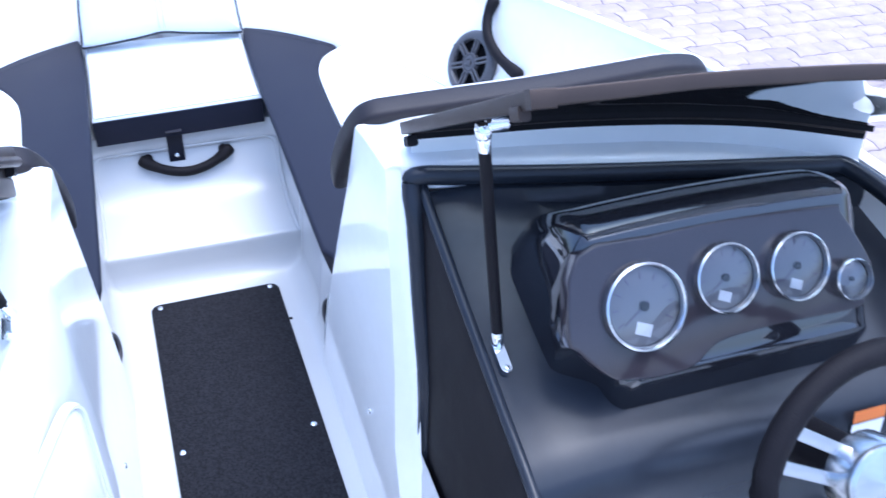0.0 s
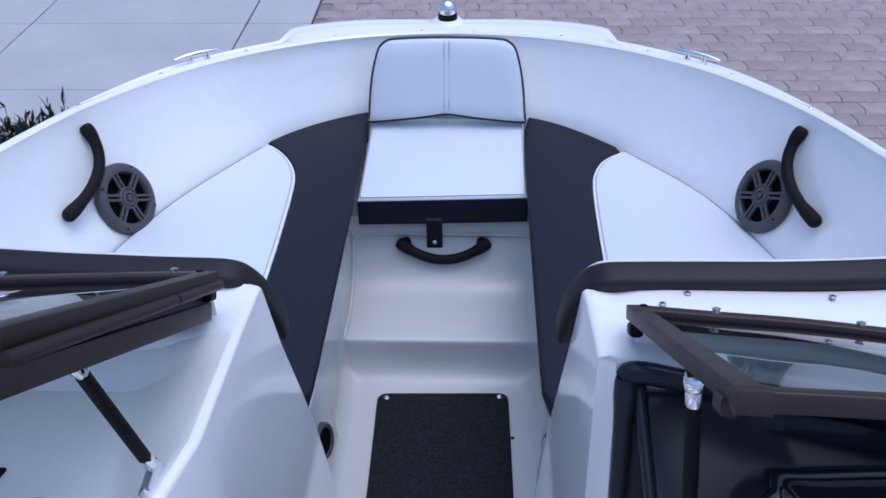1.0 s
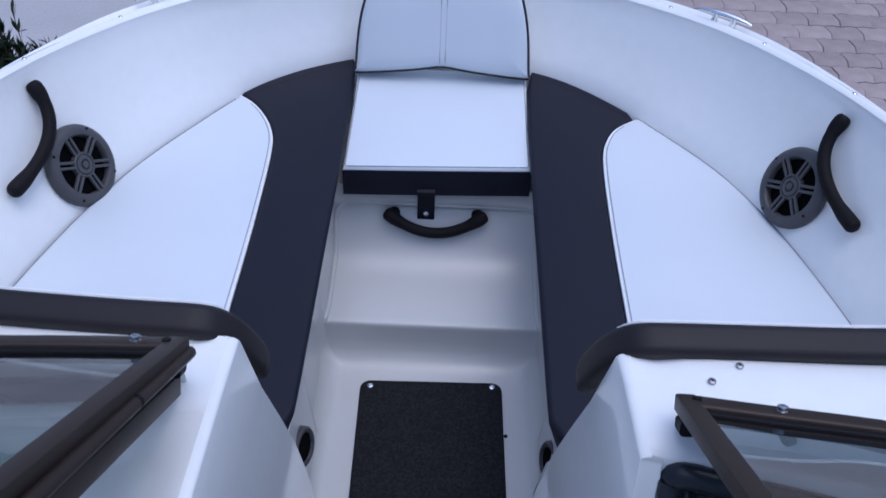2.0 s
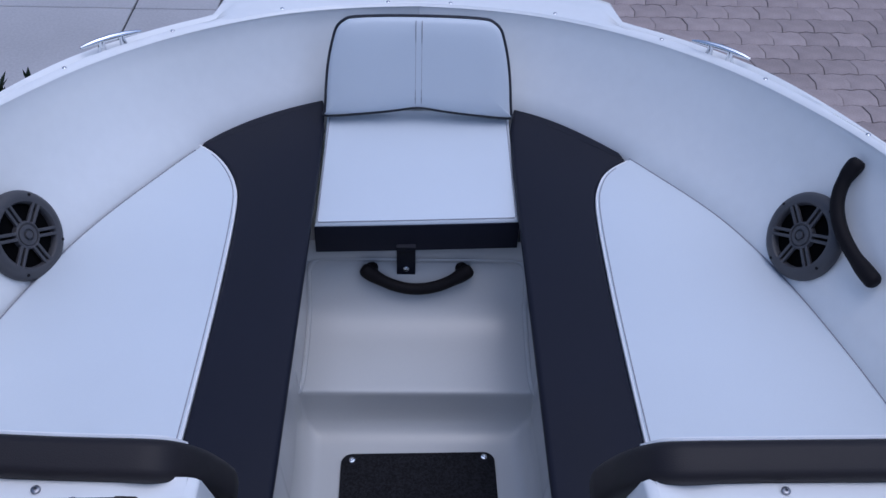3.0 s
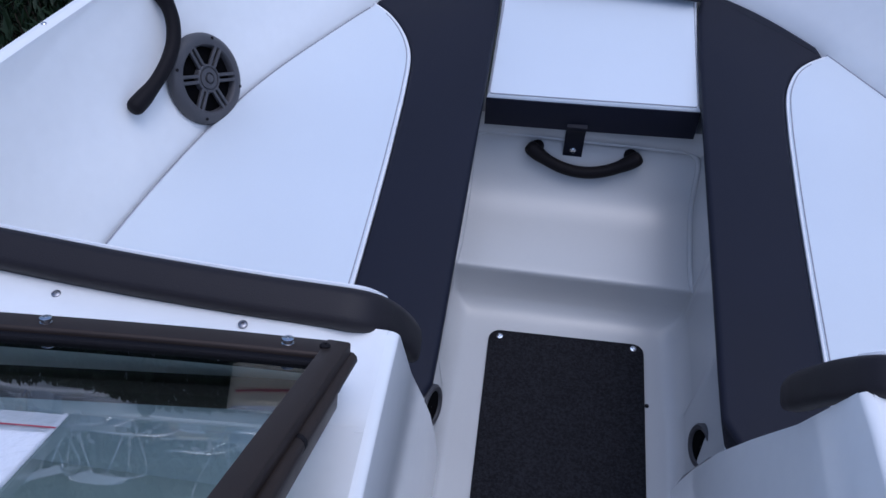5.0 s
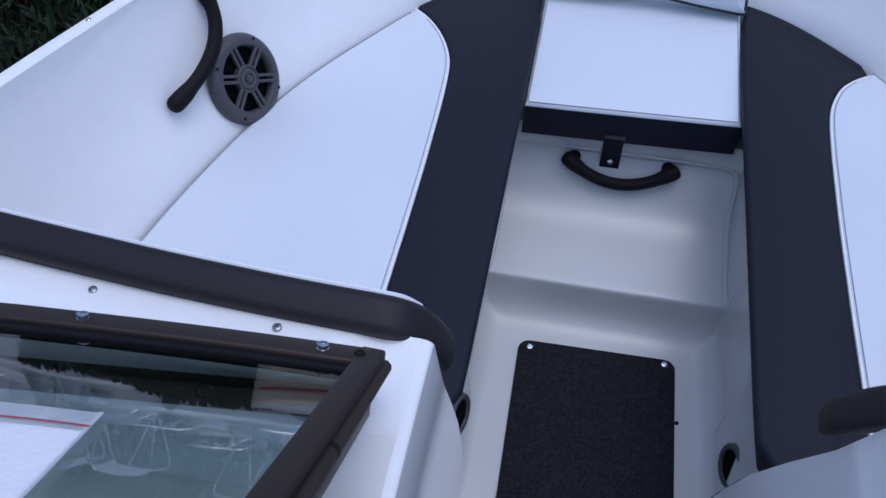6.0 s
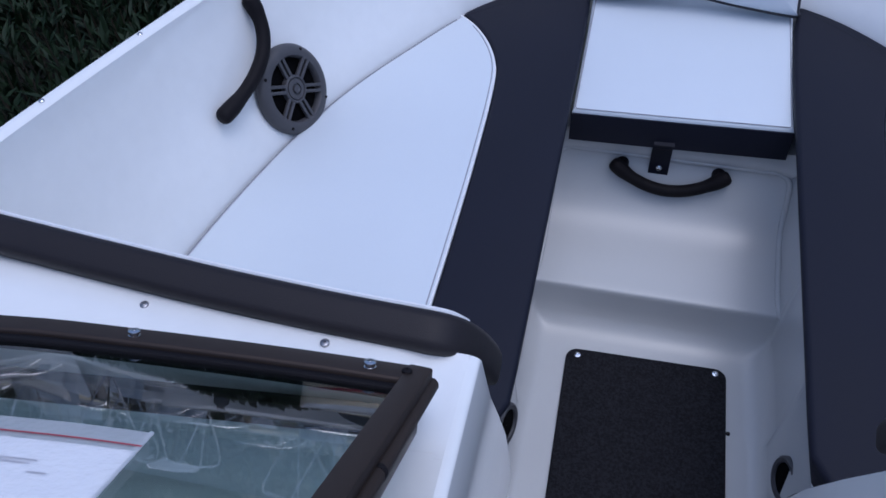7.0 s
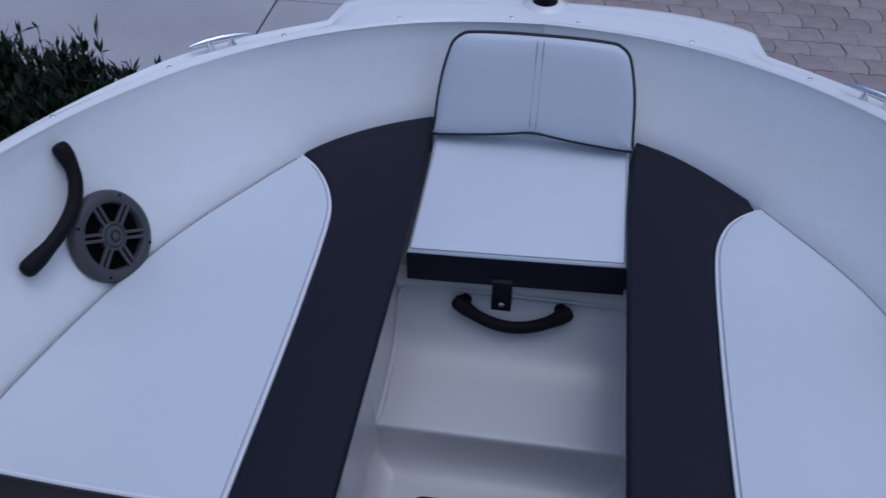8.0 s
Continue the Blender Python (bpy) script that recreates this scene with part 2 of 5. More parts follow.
def pad(outline, z0, z1, r, steps=4, dome=0.0, half=None, tuck=0.0):
    """A cushion: an outline in plan, walls from z0 up and a rolled edge of radius r. z1: a height, or a function of x, y."""
    outline = anticlockwise([Vector(p[:2]) for p in outline])
    inset = (lambda d: shrink(outline, d)) if half is None else (lambda d: [Vector((p.x * (1 - d / half[0]), half[2] + (p.y - half[2]) * (1 - d / half[1]))) for p in outline])
    top = z1 if callable(z1) else (lambda x, y: z1)
    rows = [[Vector((p.x, p.y, z0)) for p in (shrink(outline, tuck) if tuck else outline)]]
    for i in range(steps + 1):
        a = math.pi / 2 * i / steps
        rows.append([Vector((p.x, p.y, top(p.x, p.y) - r + r * math.sin(a))) for p in inset(r * (1 - math.cos(a)) + 1e-4)])
    if dome:
        for d, z in ((1.5 * r, 0.5), (2.2 * r, 0.8), (3.4 * r, 1.0)):
            rows.append([Vector((p.x, p.y, top(p.x, p.y) + dome * z)) for p in inset(d)])
    return loft(rows, ring=True, caps=True)


def smooth(a, b, x):
    t = min(1, max(0, (x - a) / (b - a)))
    return t * t * (3 - 2 * t)


def lerp(a, b, t):
    return a + (b - a) * t


def along(table, x):
    """A value read off a table of (x, value) rows."""
    for (a, u), (b, v) in zip(table, table[1:]):
        if (a <= x <= b) or (a >= x >= b):
            return lerp(u, v, (x - a) / (b - a))
    return table[0][1] if abs(x - table[0][0]) < abs(x - table[-1][0]) else table[-1][1]


# ---- the boat's shell ----
SEAT_Z = 0.382
GROUND_Z = -1.28
# the foot of the bow coaming, at seat height, and its lip, from the stem aft on one side
COAMING_FOOT = [(0.0, 0.435), (0.11, 0.425), (0.213, 0.388), (0.35, 0.318), (0.455, 0.218), (0.545, 0.085), (0.611, -0.030), (0.664, -0.150), (0.699, -0.262), (0.729, -0.372), (0.758, -0.502), (0.793, -0.72), (0.82, -0.95), (0.83, -1.3), (0.83, -2.2), (0.80, -3.3)]
COAMING_LIP = [(0.0, 0.524, 0.565), (0.14, 0.513, 0.566), (0.295, 0.468, 0.571), (0.40, 0.405, 0.579), (0.500, 0.324, 0.591), (0.588, 0.236, 0.600), (0.660, 0.140, 0.611), (0.768, -0.085, 0.640), (0.833, -0.328, 0.669), (0.880, -0.56, 0.700), (0.915, -0.80, 0.733), (0.935, -1.05, 0.75), (0.95, -1.5, 0.755), (0.95, -2.3, 0.74), (0.92, -3.4, 0.71)]


def even(points, n):
    """n points at even steps along a smooth curve."""
    c = spline(points, 12)
    d = [0.0]
    for a, b in zip(c, c[1:]):
        d.append(d[-1] + (b - a).length)
    out, k = [], 0
    for i in range(n):
        s = d[-1] * i / (n - 1)
        while k < len(d) - 2 and d[k + 1] < s:
            k += 1
        out.append(c[k].lerp(c[k + 1], (s - d[k]) / max(1e-9, d[k + 1] - d[k])))
    return out


N_RIB = 150
lip = even(COAMING_LIP, N_RIB)


foot = even([(x, y, SEAT_Z) for x, y in COAMING_FOOT], N_RIB)
for _ in range(14):   # fair the line
    foot = [foot[0]] + [(a + b * 2 + c) / 4 for a, b, c in zip(foot, foot[1:], foot[2:])] + [foot[-1]]
    lip = [lip[0]] + [(a + b * 2 + c) / 4 for a, b, c in zip(lip, lip[1:], lip[2:])] + [lip[-1]]
# outward direction of the lip in plan
out_way = []
for i in range(N_RIB):
    a, b = lip[max(0, i - 1)], lip[min(N_RIB - 1, i + 1)]
    t = (b - a).normalized()
    w = Vector((-t.y, t.x, 0)).normalized()
    out_way.append(w if i else Vector((0, 1, 0)))


def deck_width(x):
    return 0.052 - 0.030 * smooth(0.62, 0.83, x) + smooth(0.42, 0.35, x) * (0.06 + 0.03 * smooth(0.0, 0.3, x))


def foot_shift(s, x):
    """The port side of the forward seat runs a little further forward than the starboard side."""
    return -(0.010 + 0.020 * smooth(0.25, 0.43, x)) * smooth(0.62, 0.47, x) if s > 0 else 0.017 * smooth(0.55, 0.42, x)


def shell_rows(s):
    rows = []
    for i in range(N_RIB):
        L, F, w = lip[i], foot[i].copy(), out_way[i]
        F.y += foot_shift(s, F.x)
        d = deck_width(L.x)
        dip = 0.010 * smooth(0.36, 0.46, L.x) * smooth(0.80, 0.66, L.x)
        line = [(F.x, F.y, 0.28), (F.x, F.y, SEAT_Z - 0.01)]
        for t, sag in ((0.2, 0.006), (0.4, 0.010), (0.6, 0.010), (0.8, 0.006), (0.95, 0.002)):
            q = F.lerp(L, t)
            line.append((q.x - w.x * -sag, q.y - w.y * -sag, q.z - sag * 0.5))
        line.append((L.x - w.x * 0.004, L.y - w.y * 0.004, L.z - 0.005))
        for o, z in ((0.002, 0.0), (0.30 * d, 0.0005), (0.42 * d, -dip * 0.6), (0.56 * d, -dip), (0.68 * d, -dip - 0.004), (0.78 * d, -dip * 0.3 - 0.004), (0.91 * d, -0.005), (d, -0.011), (d + 0.002, -0.020), (d + 0.002, -0.045)):
            line.append((L.x + w.x * o, L.y + w.y * o, L.z + z))
        rows.append([Vector((s * x, y, z)) for x, y, z in line])
    return rows


boat = thing("motorboat", (0, -1.4, GROUND_Z), "white fiberglass bowrider boat shell with open bow, standing on a trailer", "boat")
gunwales = {}
for s in (1, -1):
    gunwales[s] = part("gunwale", loft(shell_rows(s)), GEL, boat)
# hull sides
for s in (1, -1):
    rows = []
    for i in range(0, N_RIB):
        L, w = lip[i], out_way[i]
        d = deck_width(L.x) + 0.002
        o = Vector((L.x + w.x * d, L.y + w.y * d, L.z - 0.045))
        k = i / (N_RIB - 1)
        keel = Vector((0, lerp(0.30, -3.4, smooth(0, 1, k) * 0.4 + 0.6 * k), lerp(-0.35, -0.72, smooth(0, 0.4, k))))
        chine = Vector((o.x * lerp(0.62, 0.94, smooth(0, 0.6, k)), lerp(o.y, keel.y, 0.35) if k < 0.5 else o.y, lerp(0.05, -0.38, smooth(0, 0.5, k))))
        rows.append([Vector((s * p.x, p.y, p.z)) for p in (o, o.lerp(chine, 0.33) + w * 0.02, o.lerp(chine, 0.66) + w * 0.02, chine, chine.lerp(keel, 0.5), keel)])
    part("hull_side", loft(rows), GEL, boat)
    rail = [Vector((s * (lip[i].x + out_way[i].x * (deck_width(lip[i].x) + 0.004)), lip[i].y + out_way[i].y * (deck_width(lip[i].x) + 0.004), lip[i].z - 0.052)) for i in range(N_RIB)]
    part("rub_rail", sweep(rail, rounded(0.018, 0.022, 0.007), closed=False), RUBBER, boat, "black rubber rub rail")
part("transom", loft([[Vector((x, -3.4, z)) for x in (-0.98, -0.5, 0, 0.5, 0.98)] for z in (0.665, 0.2, -0.38, -0.72)]), GEL, boat)

# footwell liner: walls, step, locker front and floor in one moulding
STATIONS = [(-3.4, 0), (-2.4, 0), (-1.55, 0), (-1.1, 0), (-0.8, 0), (-0.62, 0), (-0.52, 0), (-0.452, 0), (-0.438, 0), (-0.428, 0), (-0.414, 0), (-0.38, 0), (-0.34, 0), (-0.30, 0), (-0.265, 0.001), (-0.245, 0.005), (-0.228, 0.014), (-0.218, 0.030), (-0.212, 0.055), (-0.2098, 0.088), (-0.2088, 0.0970), (-0.2068, 0.1002), (-0.2035, 0.1014), (-0.19, 0.1028), (-0.17, 0.1050), (-0.12, 0.1115), (-0.085, 0.1170), (-0.055, 0.1245), (-0.035, 0.1335), (-0.018, 0.1460), (-0.005, 0.1610), (0.006, 0.1790), (0.0165, 0.1990), (0.025, 0.2150), (0.031, 0.227), (0.033, 0.236), (0.0275, 0.244), (0.0245, 0.250), (0.0245, 0.262), (0.028, 0.292), (0.060, 0.296), (0.42, 0.297)]
rows = []
for y, b in STATIONS:
    fore = smooth(-0.245, -0.213, y)     # the narrower locker bay
    bay = smooth(-0.426, -0.440, y)      # the leaning wall that holds the drains
    shift = 0.0045 * (1 - fore) * smooth(-0.24, -0.34, y) + 0.003 * fore
    h = max(0.001, 0.300 - b)
    x_top = lerp(lerp(0.240, 0.248, bay), 0.244, fore)
    x_foot = lerp(lerp(0.2340, 0.2225, bay), 0.2300, fore)
    r = min(lerp(lerp(0.050, 0.030, bay), 0.009, fore), 0.9 * h)
    half = [(x_top, b + h), (lerp(x_foot, x_top, 0.5), b + r + (h - r) * 0.5)]
    for k in range(8):
        a = math.pi / 2 * k / 7
        half.append((x_foot - r + r * math.cos(a), b + r - r * math.sin(a)))
    half.append((x_foot - r - 0.03, b))
    cove = 0.012 * smooth(-0.02, 0.02, y) * smooth(0.297, 0.26, b)   # the locker front curves into the walls
    line = [(shift + q * x, y - cove * smooth(0.196, 0.228, x) ** 2, z) for q in (-1, 1) for x, z in (half if q < 0 else half[::-1])]
    line.insert(len(half), (shift, y, b))
    rows.append(line)
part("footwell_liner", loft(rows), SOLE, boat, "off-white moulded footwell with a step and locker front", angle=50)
# an added bead round the locker front, standing in for its fillet's highlight
bead = []
for s in (-1, 1):
    leg = [(s * x + 0.003, y, z) for x, y, z in ((0.242, -0.214, 0.092), (0.233, -0.208, 0.1005), (0.2285, -0.196, 0.1065), (0.2265, -0.165, 0.1095), (0.2260, -0.12, 0.1150), (0.2260, -0.055, 0.1270), (0.2260, -0.026, 0.1410), (0.2260, -0.011, 0.1600), (0.2260, 0.002, 0.190), (0.2245, 0.014, 0.220), (0.2190, 0.021, 0.2335), (0.2060, 0.0285, 0.2385), (0.18, 0.0315, 0.2395))]
    bead += leg if s < 0 else leg[::-1]
part("highlight_bead", tube(spline(bead, 4), 0.0055, 10), SOLE, boat, "added bead standing in for the highlight round the locker front")
# seat boxes under the cushions
for s in (1, -1):
    rows = []
    for k in range(14):
        t = k / 13
        y = lerp(-0.84, 0.385, t)
        xo = along([(q[1], q[0]) for q in COAMING_FOOT], y) + 0.03
        rows.append([(s * 0.221, y, 0.300), (s * lerp(0.221, xo, 0.5), y, 0.301), (s * xo, y, 0.302)])
    part("seat_box_top", loft(rows), GEL, boat)
# cockpit sides and floor behind the consoles
for s in (1, -1):
    rows = [[(s * x, y, z) for x, z in ((0.2, -0.004), (0.80, -0.004), (0.86, 0.03), (0.90, 0.4), (0.925, 0.70))] for y in (-1.5, -2.3, -3.38)]
    part("cockpit_liner", loft(rows), GEL, boat)

# screws along the lip
screw_me = finish(lathe([(0.0042, 0), (0.0042, 0.0012), (0.0028, 0.0024), (0.0004, 0.0027)], n=12), STEEL)
for s in (1, -1):
    for x, y, z in ((0.066, 0.5225, 0.565), (0.295, 0.470, 0.571), (0.500, 0.326, 0.591), (0.661, 0.141, 0.611), (0.769, -0.085, 0.640), (0.834, -0.328, 0.669), (0.876, -0.53, 0.697)):
        put("screw", screw_me, gunwales[s], Matrix.Translation((s * x, y, z - 0.0015)) @ Matrix.Translation((s * 0.004, 0.004, 0.0015)))

# ---- cushions ----
SEAM = [(0.452, 0.215), (0.418, 0.186), (0.388, 0.145), (0.366, 0.095), (0.355, 0.045), (0.350, -0.04), (0.348, -0.14), (0.347, -0.25), (0.348, -0.41), (0.350, -0.55), (0.352, -0.735)]
seam_line = [Vector((p.x, p.y)) for p in spline([(x, y, 0) for x, y in SEAM], 5)]
foot_line = [Vector((p.x, p.y)) for p in even([(p.x, p.y, 0) for p in foot if p.x > 0.21 and p.y > -0.735], 110)]
tip_i = min(range(len(foot_line)), key=lambda i: (foot_line[i] - Vector(SEAM[0])).length)
for s in (1, -1):
    cush = thing("bow_cushion", (s * 0.45, -0.2, 0.30), "two-tone bow side cushion, navy black inner band and white outer panel", "cushion", "bow cushions")
    tip = Vector((-0.012, -0.026)) if s > 0 else Vector((0.006, 0.010))
    seam = [p + tip * smooth(0.10, 0.215, p.y) for p in seam_line]
    front = [Vector((p.x + 0.003, p.y + 0.007 + foot_shift(s, p.x))) for p in foot_line[:tip_i + 1] if p.x < seam[0].x - 0.004]
    inner = [Vector((0.226, -0.735)), Vector((0.217, -0.700)), Vector((0.2010 - s * 0.0025, -0.668))] + [Vector((0.2000 - s * 0.0025, y)) for y in (-0.6, -0.45, -0.3, -0.15, 0.0, 0.15)] + [Vector((0.2035 - s * 0.0015, 0.3)), Vector((0.212, 0.375 + foot_shift(s, 0)))]
    dark = inner + front + seam
    white = [p + (Vector((0.004, 0.003)) if s > 0 else Vector((-0.0010, -0.0010))) + Vector((0, foot_shift(s, p.x))) for p in foot_line[:-1] if p.x > seam[0].x + 0.004] + [Vector((0.785, -0.735))] + [Vector((p.x + 0.0006, p.y)) for p in reversed(seam)]
    part("dark_panel", pad([(s * p.x, p.y) for p in dark], 0.303, SEAT_Z + 0.003, 0.010, tuck=0.022), DARK, cush, "navy black vinyl band")
    white_panel = part("white_panel", pad([(s * p.x, p.y) for p in white], 0.303, SEAT_Z + 0.003, 0.008), VINYL, cush, "white vinyl panel")
    welt = [Vector((s * (p.x + 0.0025), p.y - 0.001, SEAT_Z - 0.0005)) for p in seam]
    part("welt", tube(welt, 0.0026, 8), WELT, white_panel, "white welt along the seam")
    stitch = []
    for p, q in zip(seam[5:], seam[6:]):
        w = Vector((p.y - q.y, q.x - p.x)).normalized()
        stitch.append(Vector((s * (p.x + w.x * 0.0075), p.y + w.y * 0.0075, SEAT_Z + 0.0028)))
    part("stitching", tube(stitch, 0.0011, 5), THREAD_AND_GAP, white_panel, "grey stitching")
    # grey tube that draws the shade in the gap between cushion and coaming
    edge_line = [Vector((s * p.x, p.y, SEAT_Z - 0.0008)) for p in white if p.x > seam[0].x + 0.004 and p.y > -0.73]
    part("gap_shade_line", tube(edge_line, 0.0019, 6), THREAD_AND_GAP, white_panel, "thin grey line standing in for the shaded gap along the coaming")

ins = thing("bow_insert_cushion", (0, 0.18, 0.297), "white filler cushion with dark sides between the bow seats", "cushion")


def insert_top(x, y):
    return 0.362 + 0.020 * y / 0.36


box = [(-0.2015, -0.005), (-0.2015, 0.12), (-0.2015, 0.24), (-0.204, 0.375), (0.204, 0.375), (0.2025, 0.24), (0.2030, 0.12), (0.2030, 0.014), (0.1, 0.0085), (0, 0.0035), (-0.1, -0.001)]
part("cushion_skirt", pad(box, 0.289, lambda x, y: insert_top(x, y) - 0.007, 0.004), DARK, ins, "navy black vinyl sides")
cushion_top = part("cushion_top", pad([(x * 0.997, y + (0.0015 if y < 0.02 else 0)) for x, y in box], 0.345, insert_top, 0.009), VINYL, ins, "white vinyl top")
part("stitching", tube([Vector((x * 0.978, y - 0.004, insert_top(x * 0.978, y - 0.004) - 0.0002)) for x, y in ((-0.2, 0.35), (-0.2, 0.2), (-0.2, 0.009), (-0.197, 0.005), (0, 0.014), (0.197, 0.024), (0.2, 0.028), (0.2, 0.2), (0.2, 0.35))], 0.0011, 5), THREAD_AND_GAP, cushion_top, "grey edge stitching")
strap = part("strap", loft([[(x, y, z) for y, z in ((0.020, 0.315), (-0.004, 0.302), (0.012, 0.29), (0.0215, 0.262), (0.0200, 0.206))] for x in (-0.041, -0.0405, -0.003, -0.0025)]), DARK, ins, "black snap strap")

# backrest: drawn flat (u across, v up), then leant on the coaming
rest = thing("bow_back_cushion", (0, 0.40, 0.385), "white vinyl bow backrest with black piping and a stitched centre seam", "cushion")
lean = Vector((0, 0.078, 0.190)).normalized()
rest_m = Matrix.Translation((0, 0.352, 0.384)) @ Matrix(((1, 0, 0), (0, lean.y, -lean.z), (0, lean.z, lean.y))).to_4x4()
outline = []
for u0, v0, u1, v1 in ((0.203, 0.006, 0.180, 0.165),):
    right = [(u0 - 0.006, v0 - 0.004), (u0 - 0.001, v0 + 0.004), (0.2005, 0.03), (0.197, 0.08), (0.191, 0.125), (0.182, 0.165), (0.173, 0.190), (0.158, 0.204), (0.14, 0.210), (0.08, 0.2135), (0.0, 0.2145)]
    bottom = [(0.10, 0.010), (0.05, 0.016), (0.0, 0.0225)]
outline = right + [(-u, v) for u, v in reversed(right[:-1])] + [(-u, v) for u, v in bottom] + [(u, v) for u, v in reversed(bottom[:-1])]
outline = [(p.x, p.y) for p in spline([(u, v, 0) for u, v in outline], 4, closed=True)]
pad_me = pad(outline, -0.005, 0.046, 0.016, dome=0.004, half=(0.20, 0.105, 0.105))
pad_me.transform(rest_m)
rest_pad = part("backrest_pad", pad_me, VINYL, rest, "white vinyl pad")
pipe = [rest_m @ Vector((p.x, p.y, 0.030)) for p in shrink(anticlockwise([Vector(q) for q in outline]), -0.001)]
part("piping", tube(pipe, 0.0042, 8, closed=True), PIPING, rest, "black piping")
for u in (-0.0065, 0.0065):
    part("stitching", tube([rest_m @ Vector((u, v, 0.0492 - 0.0105 * (1 - min(1, min(v - 0.022, 0.2145 - v) / 0.03)) ** 2)) for v in (0.028, 0.034, 0.042, 0.052, 0.07, 0.1, 0.15, 0.17, 0.185, 0.194, 0.201, 0.207)], 0.0011, 5), THREAD_AND_GAP, rest_pad, "grey centre stitching")

# ---- consoles ----
FRONT_EDGE = [(0.0, -0.585), (0.10, -0.605), (0.16, -0.625), (0.30, -0.672), (0.45, -0.735), (0.63, -0.815), (0.754, -0.857)]
# the centre line of the bolster along the console's front edge
BOLSTER = [(0.87, -0.812, 0.745), (0.84, -0.816, 0.760), (0.78, -0.822, 0.770), (0.71, -0.829, 0.771), (0.60, -0.840, 0.772), (0.50, -0.846, 0.772), (0.40, -0.849, 0.773), (0.29, -0.851, 0.773), (0.256, -0.850, 0.770), (0.240, -0.842, 0.756), (0.228, -0.826, 0.724), (0.221, -0.807, 0.684), (0.218, -0.788, 0.644), (0.217, -0.769, 0.60)]
# the console's inboard top edge: y, distance from the middle, height
RIDGES = {-1: [(-0.857, 0.2125, 0.756), (-0.90, 0.2122, 0.762), (-0.97, 0.2115, 0.772), (-1.10, 0.2102, 0.786), (-1.171, 0.2095, 0.792), (-1.25, 0.230, 0.786), (-1.32, 0.251, 0.780), (-1.45, 0.295, 0.77)],
          1: [(-0.857, 0.2275, 0.756), (-0.90, 0.2285, 0.764), (-0.96, 0.230, 0.770), (-1.012, 0.231, 0.774), (-1.20, 0.2325, 0.78)]}


def ridge(s, y):
    return [along([(r[0], r[k]) for r in RIDGES[s]], y) for k in (1, 2)]


def inboard_face(s, aft):
    """The console's flat inboard wall, rolled over at the top, and its aft edge. aft: y of that edge at a height."""
    rows = []
    for i in range(29):
        u = i / 28
        y_top = lerp(-0.857, aft(0.77), u)
        x_top, z_top = ridge(s, y_top)
        row = []
        for z in [(z_top - 0.007) * k for k in (0, 0.08, 0.2, 0.4, 0.6, 0.8, 1.0)]:
            y = lerp(along([(f[0], f[1]) for f in FRONT_EDGE], z), aft(z), u)
            row.append((s * lerp(0.204, x_top - 0.002, z / z_top), y, z))
        for k in range(1, 7):
            a = math.pi / 2 * k / 6
            row.append((s * (x_top + 0.009 - 0.011 * math.cos(a)), y_top, z_top - 0.007 + 0.007 * math.sin(a)))
        rows.append(row)
    return loft(rows), rows[-1]


def deck_edge(x):
    """Where the white console deck ends aft."""
    return -1.014 - 0.21 * max(0, x - 0.254)


def console_deck(s, aft_of):
    rows = []
    for i in range(22):
        t = i / 21
        x = lerp(0.224, 0.93, t)
        a = aft_of(x)
        front = along([(q[0], q[1]) for q in BOLSTER[:9]], x) - 0.008 + (0.009 * smooth(0.3, 0.62, x) if s < 0 else 0)
        row = []
        for y, dz in ((front + 0.012, -0.06), (front + 0.004, -0.022), (front, -0.012), (front - 0.008, -0.008), (-0.91, -0.004), (-0.95, 0.0), (a + 0.026, 0.0), (a + 0.014, -0.002), (a + 0.005, -0.0075), (a, -0.016), (a - 0.004, -0.036)):
            rx, rz = ridge(s, max(y, -1.0))
            zt = lerp(rz, 0.770, smooth(0, 0.12, t)) if dz > -0.01 else 0.770
            row.append((s * lerp(rx + 0.009, 0.93, t), y, zt - 0.006 * smooth(0.3, 0.6, x) - 0.012 * smooth(0.6, 0.93, x) + (dz if t > 0 or dz < -0.01 else 0)))
        rows.append(row)
    return loft(rows)


# port console: white, with a sunken tray
port = thing("console", (-0.5, -1.15, 0.0), "white moulded passenger console with a sunken tray and cup holder", "console")
part("inboard_panel", inboard_face(-1, lambda z: -1.45)[0], GEL, port)
port_top = part("console_top", console_deck(-1, lambda x: -0.985), GEL, port)
rows = []
for i in range(24):
    y = lerp(-0.975, -1.45, i / 23)
    xr, zr = ridge(-1, y)
    drop = smooth(-0.98, -1.02, y)
    zt = lerp(0.756, 0.706, drop)
    foot_x = max(xr + 0.055, along([(-0.945, 0.352), (-1.06, 0.334), (-1.16, 0.318), (-1.25, 0.302), (-1.45, 0.35)], y))
    row = [(-(xr + 0.009), y, zr), (-(xr + 0.012), y, zr - 0.001)]
    for k in (0.15, 0.5, 0.85):
        row.append((-lerp(xr + 0.012, foot_x, k), y, lerp(zr - 0.001, zt, k) + 0.015 * k * (1 - k) * drop))
    row += [(-foot_x, y, zt + 0.003), (-foot_x - 0.012, y, zt)]
    row += [(-x, y, zt) for x in (0.45, 0.6, 0.75, 0.88)]
    rows.append(row)
part("tray", loft(rows), GEL, port, "white sunken tray")
part("aft_panel", loft([[(-x, -1.45 - k, z) for x in (0.31, 0.5, 0.7, 0.9)] for z, k in ((0.0, 0.03), (0.4, 0.02), (0.68, 0.0), (0.708, 0.0))]), GEL, port)
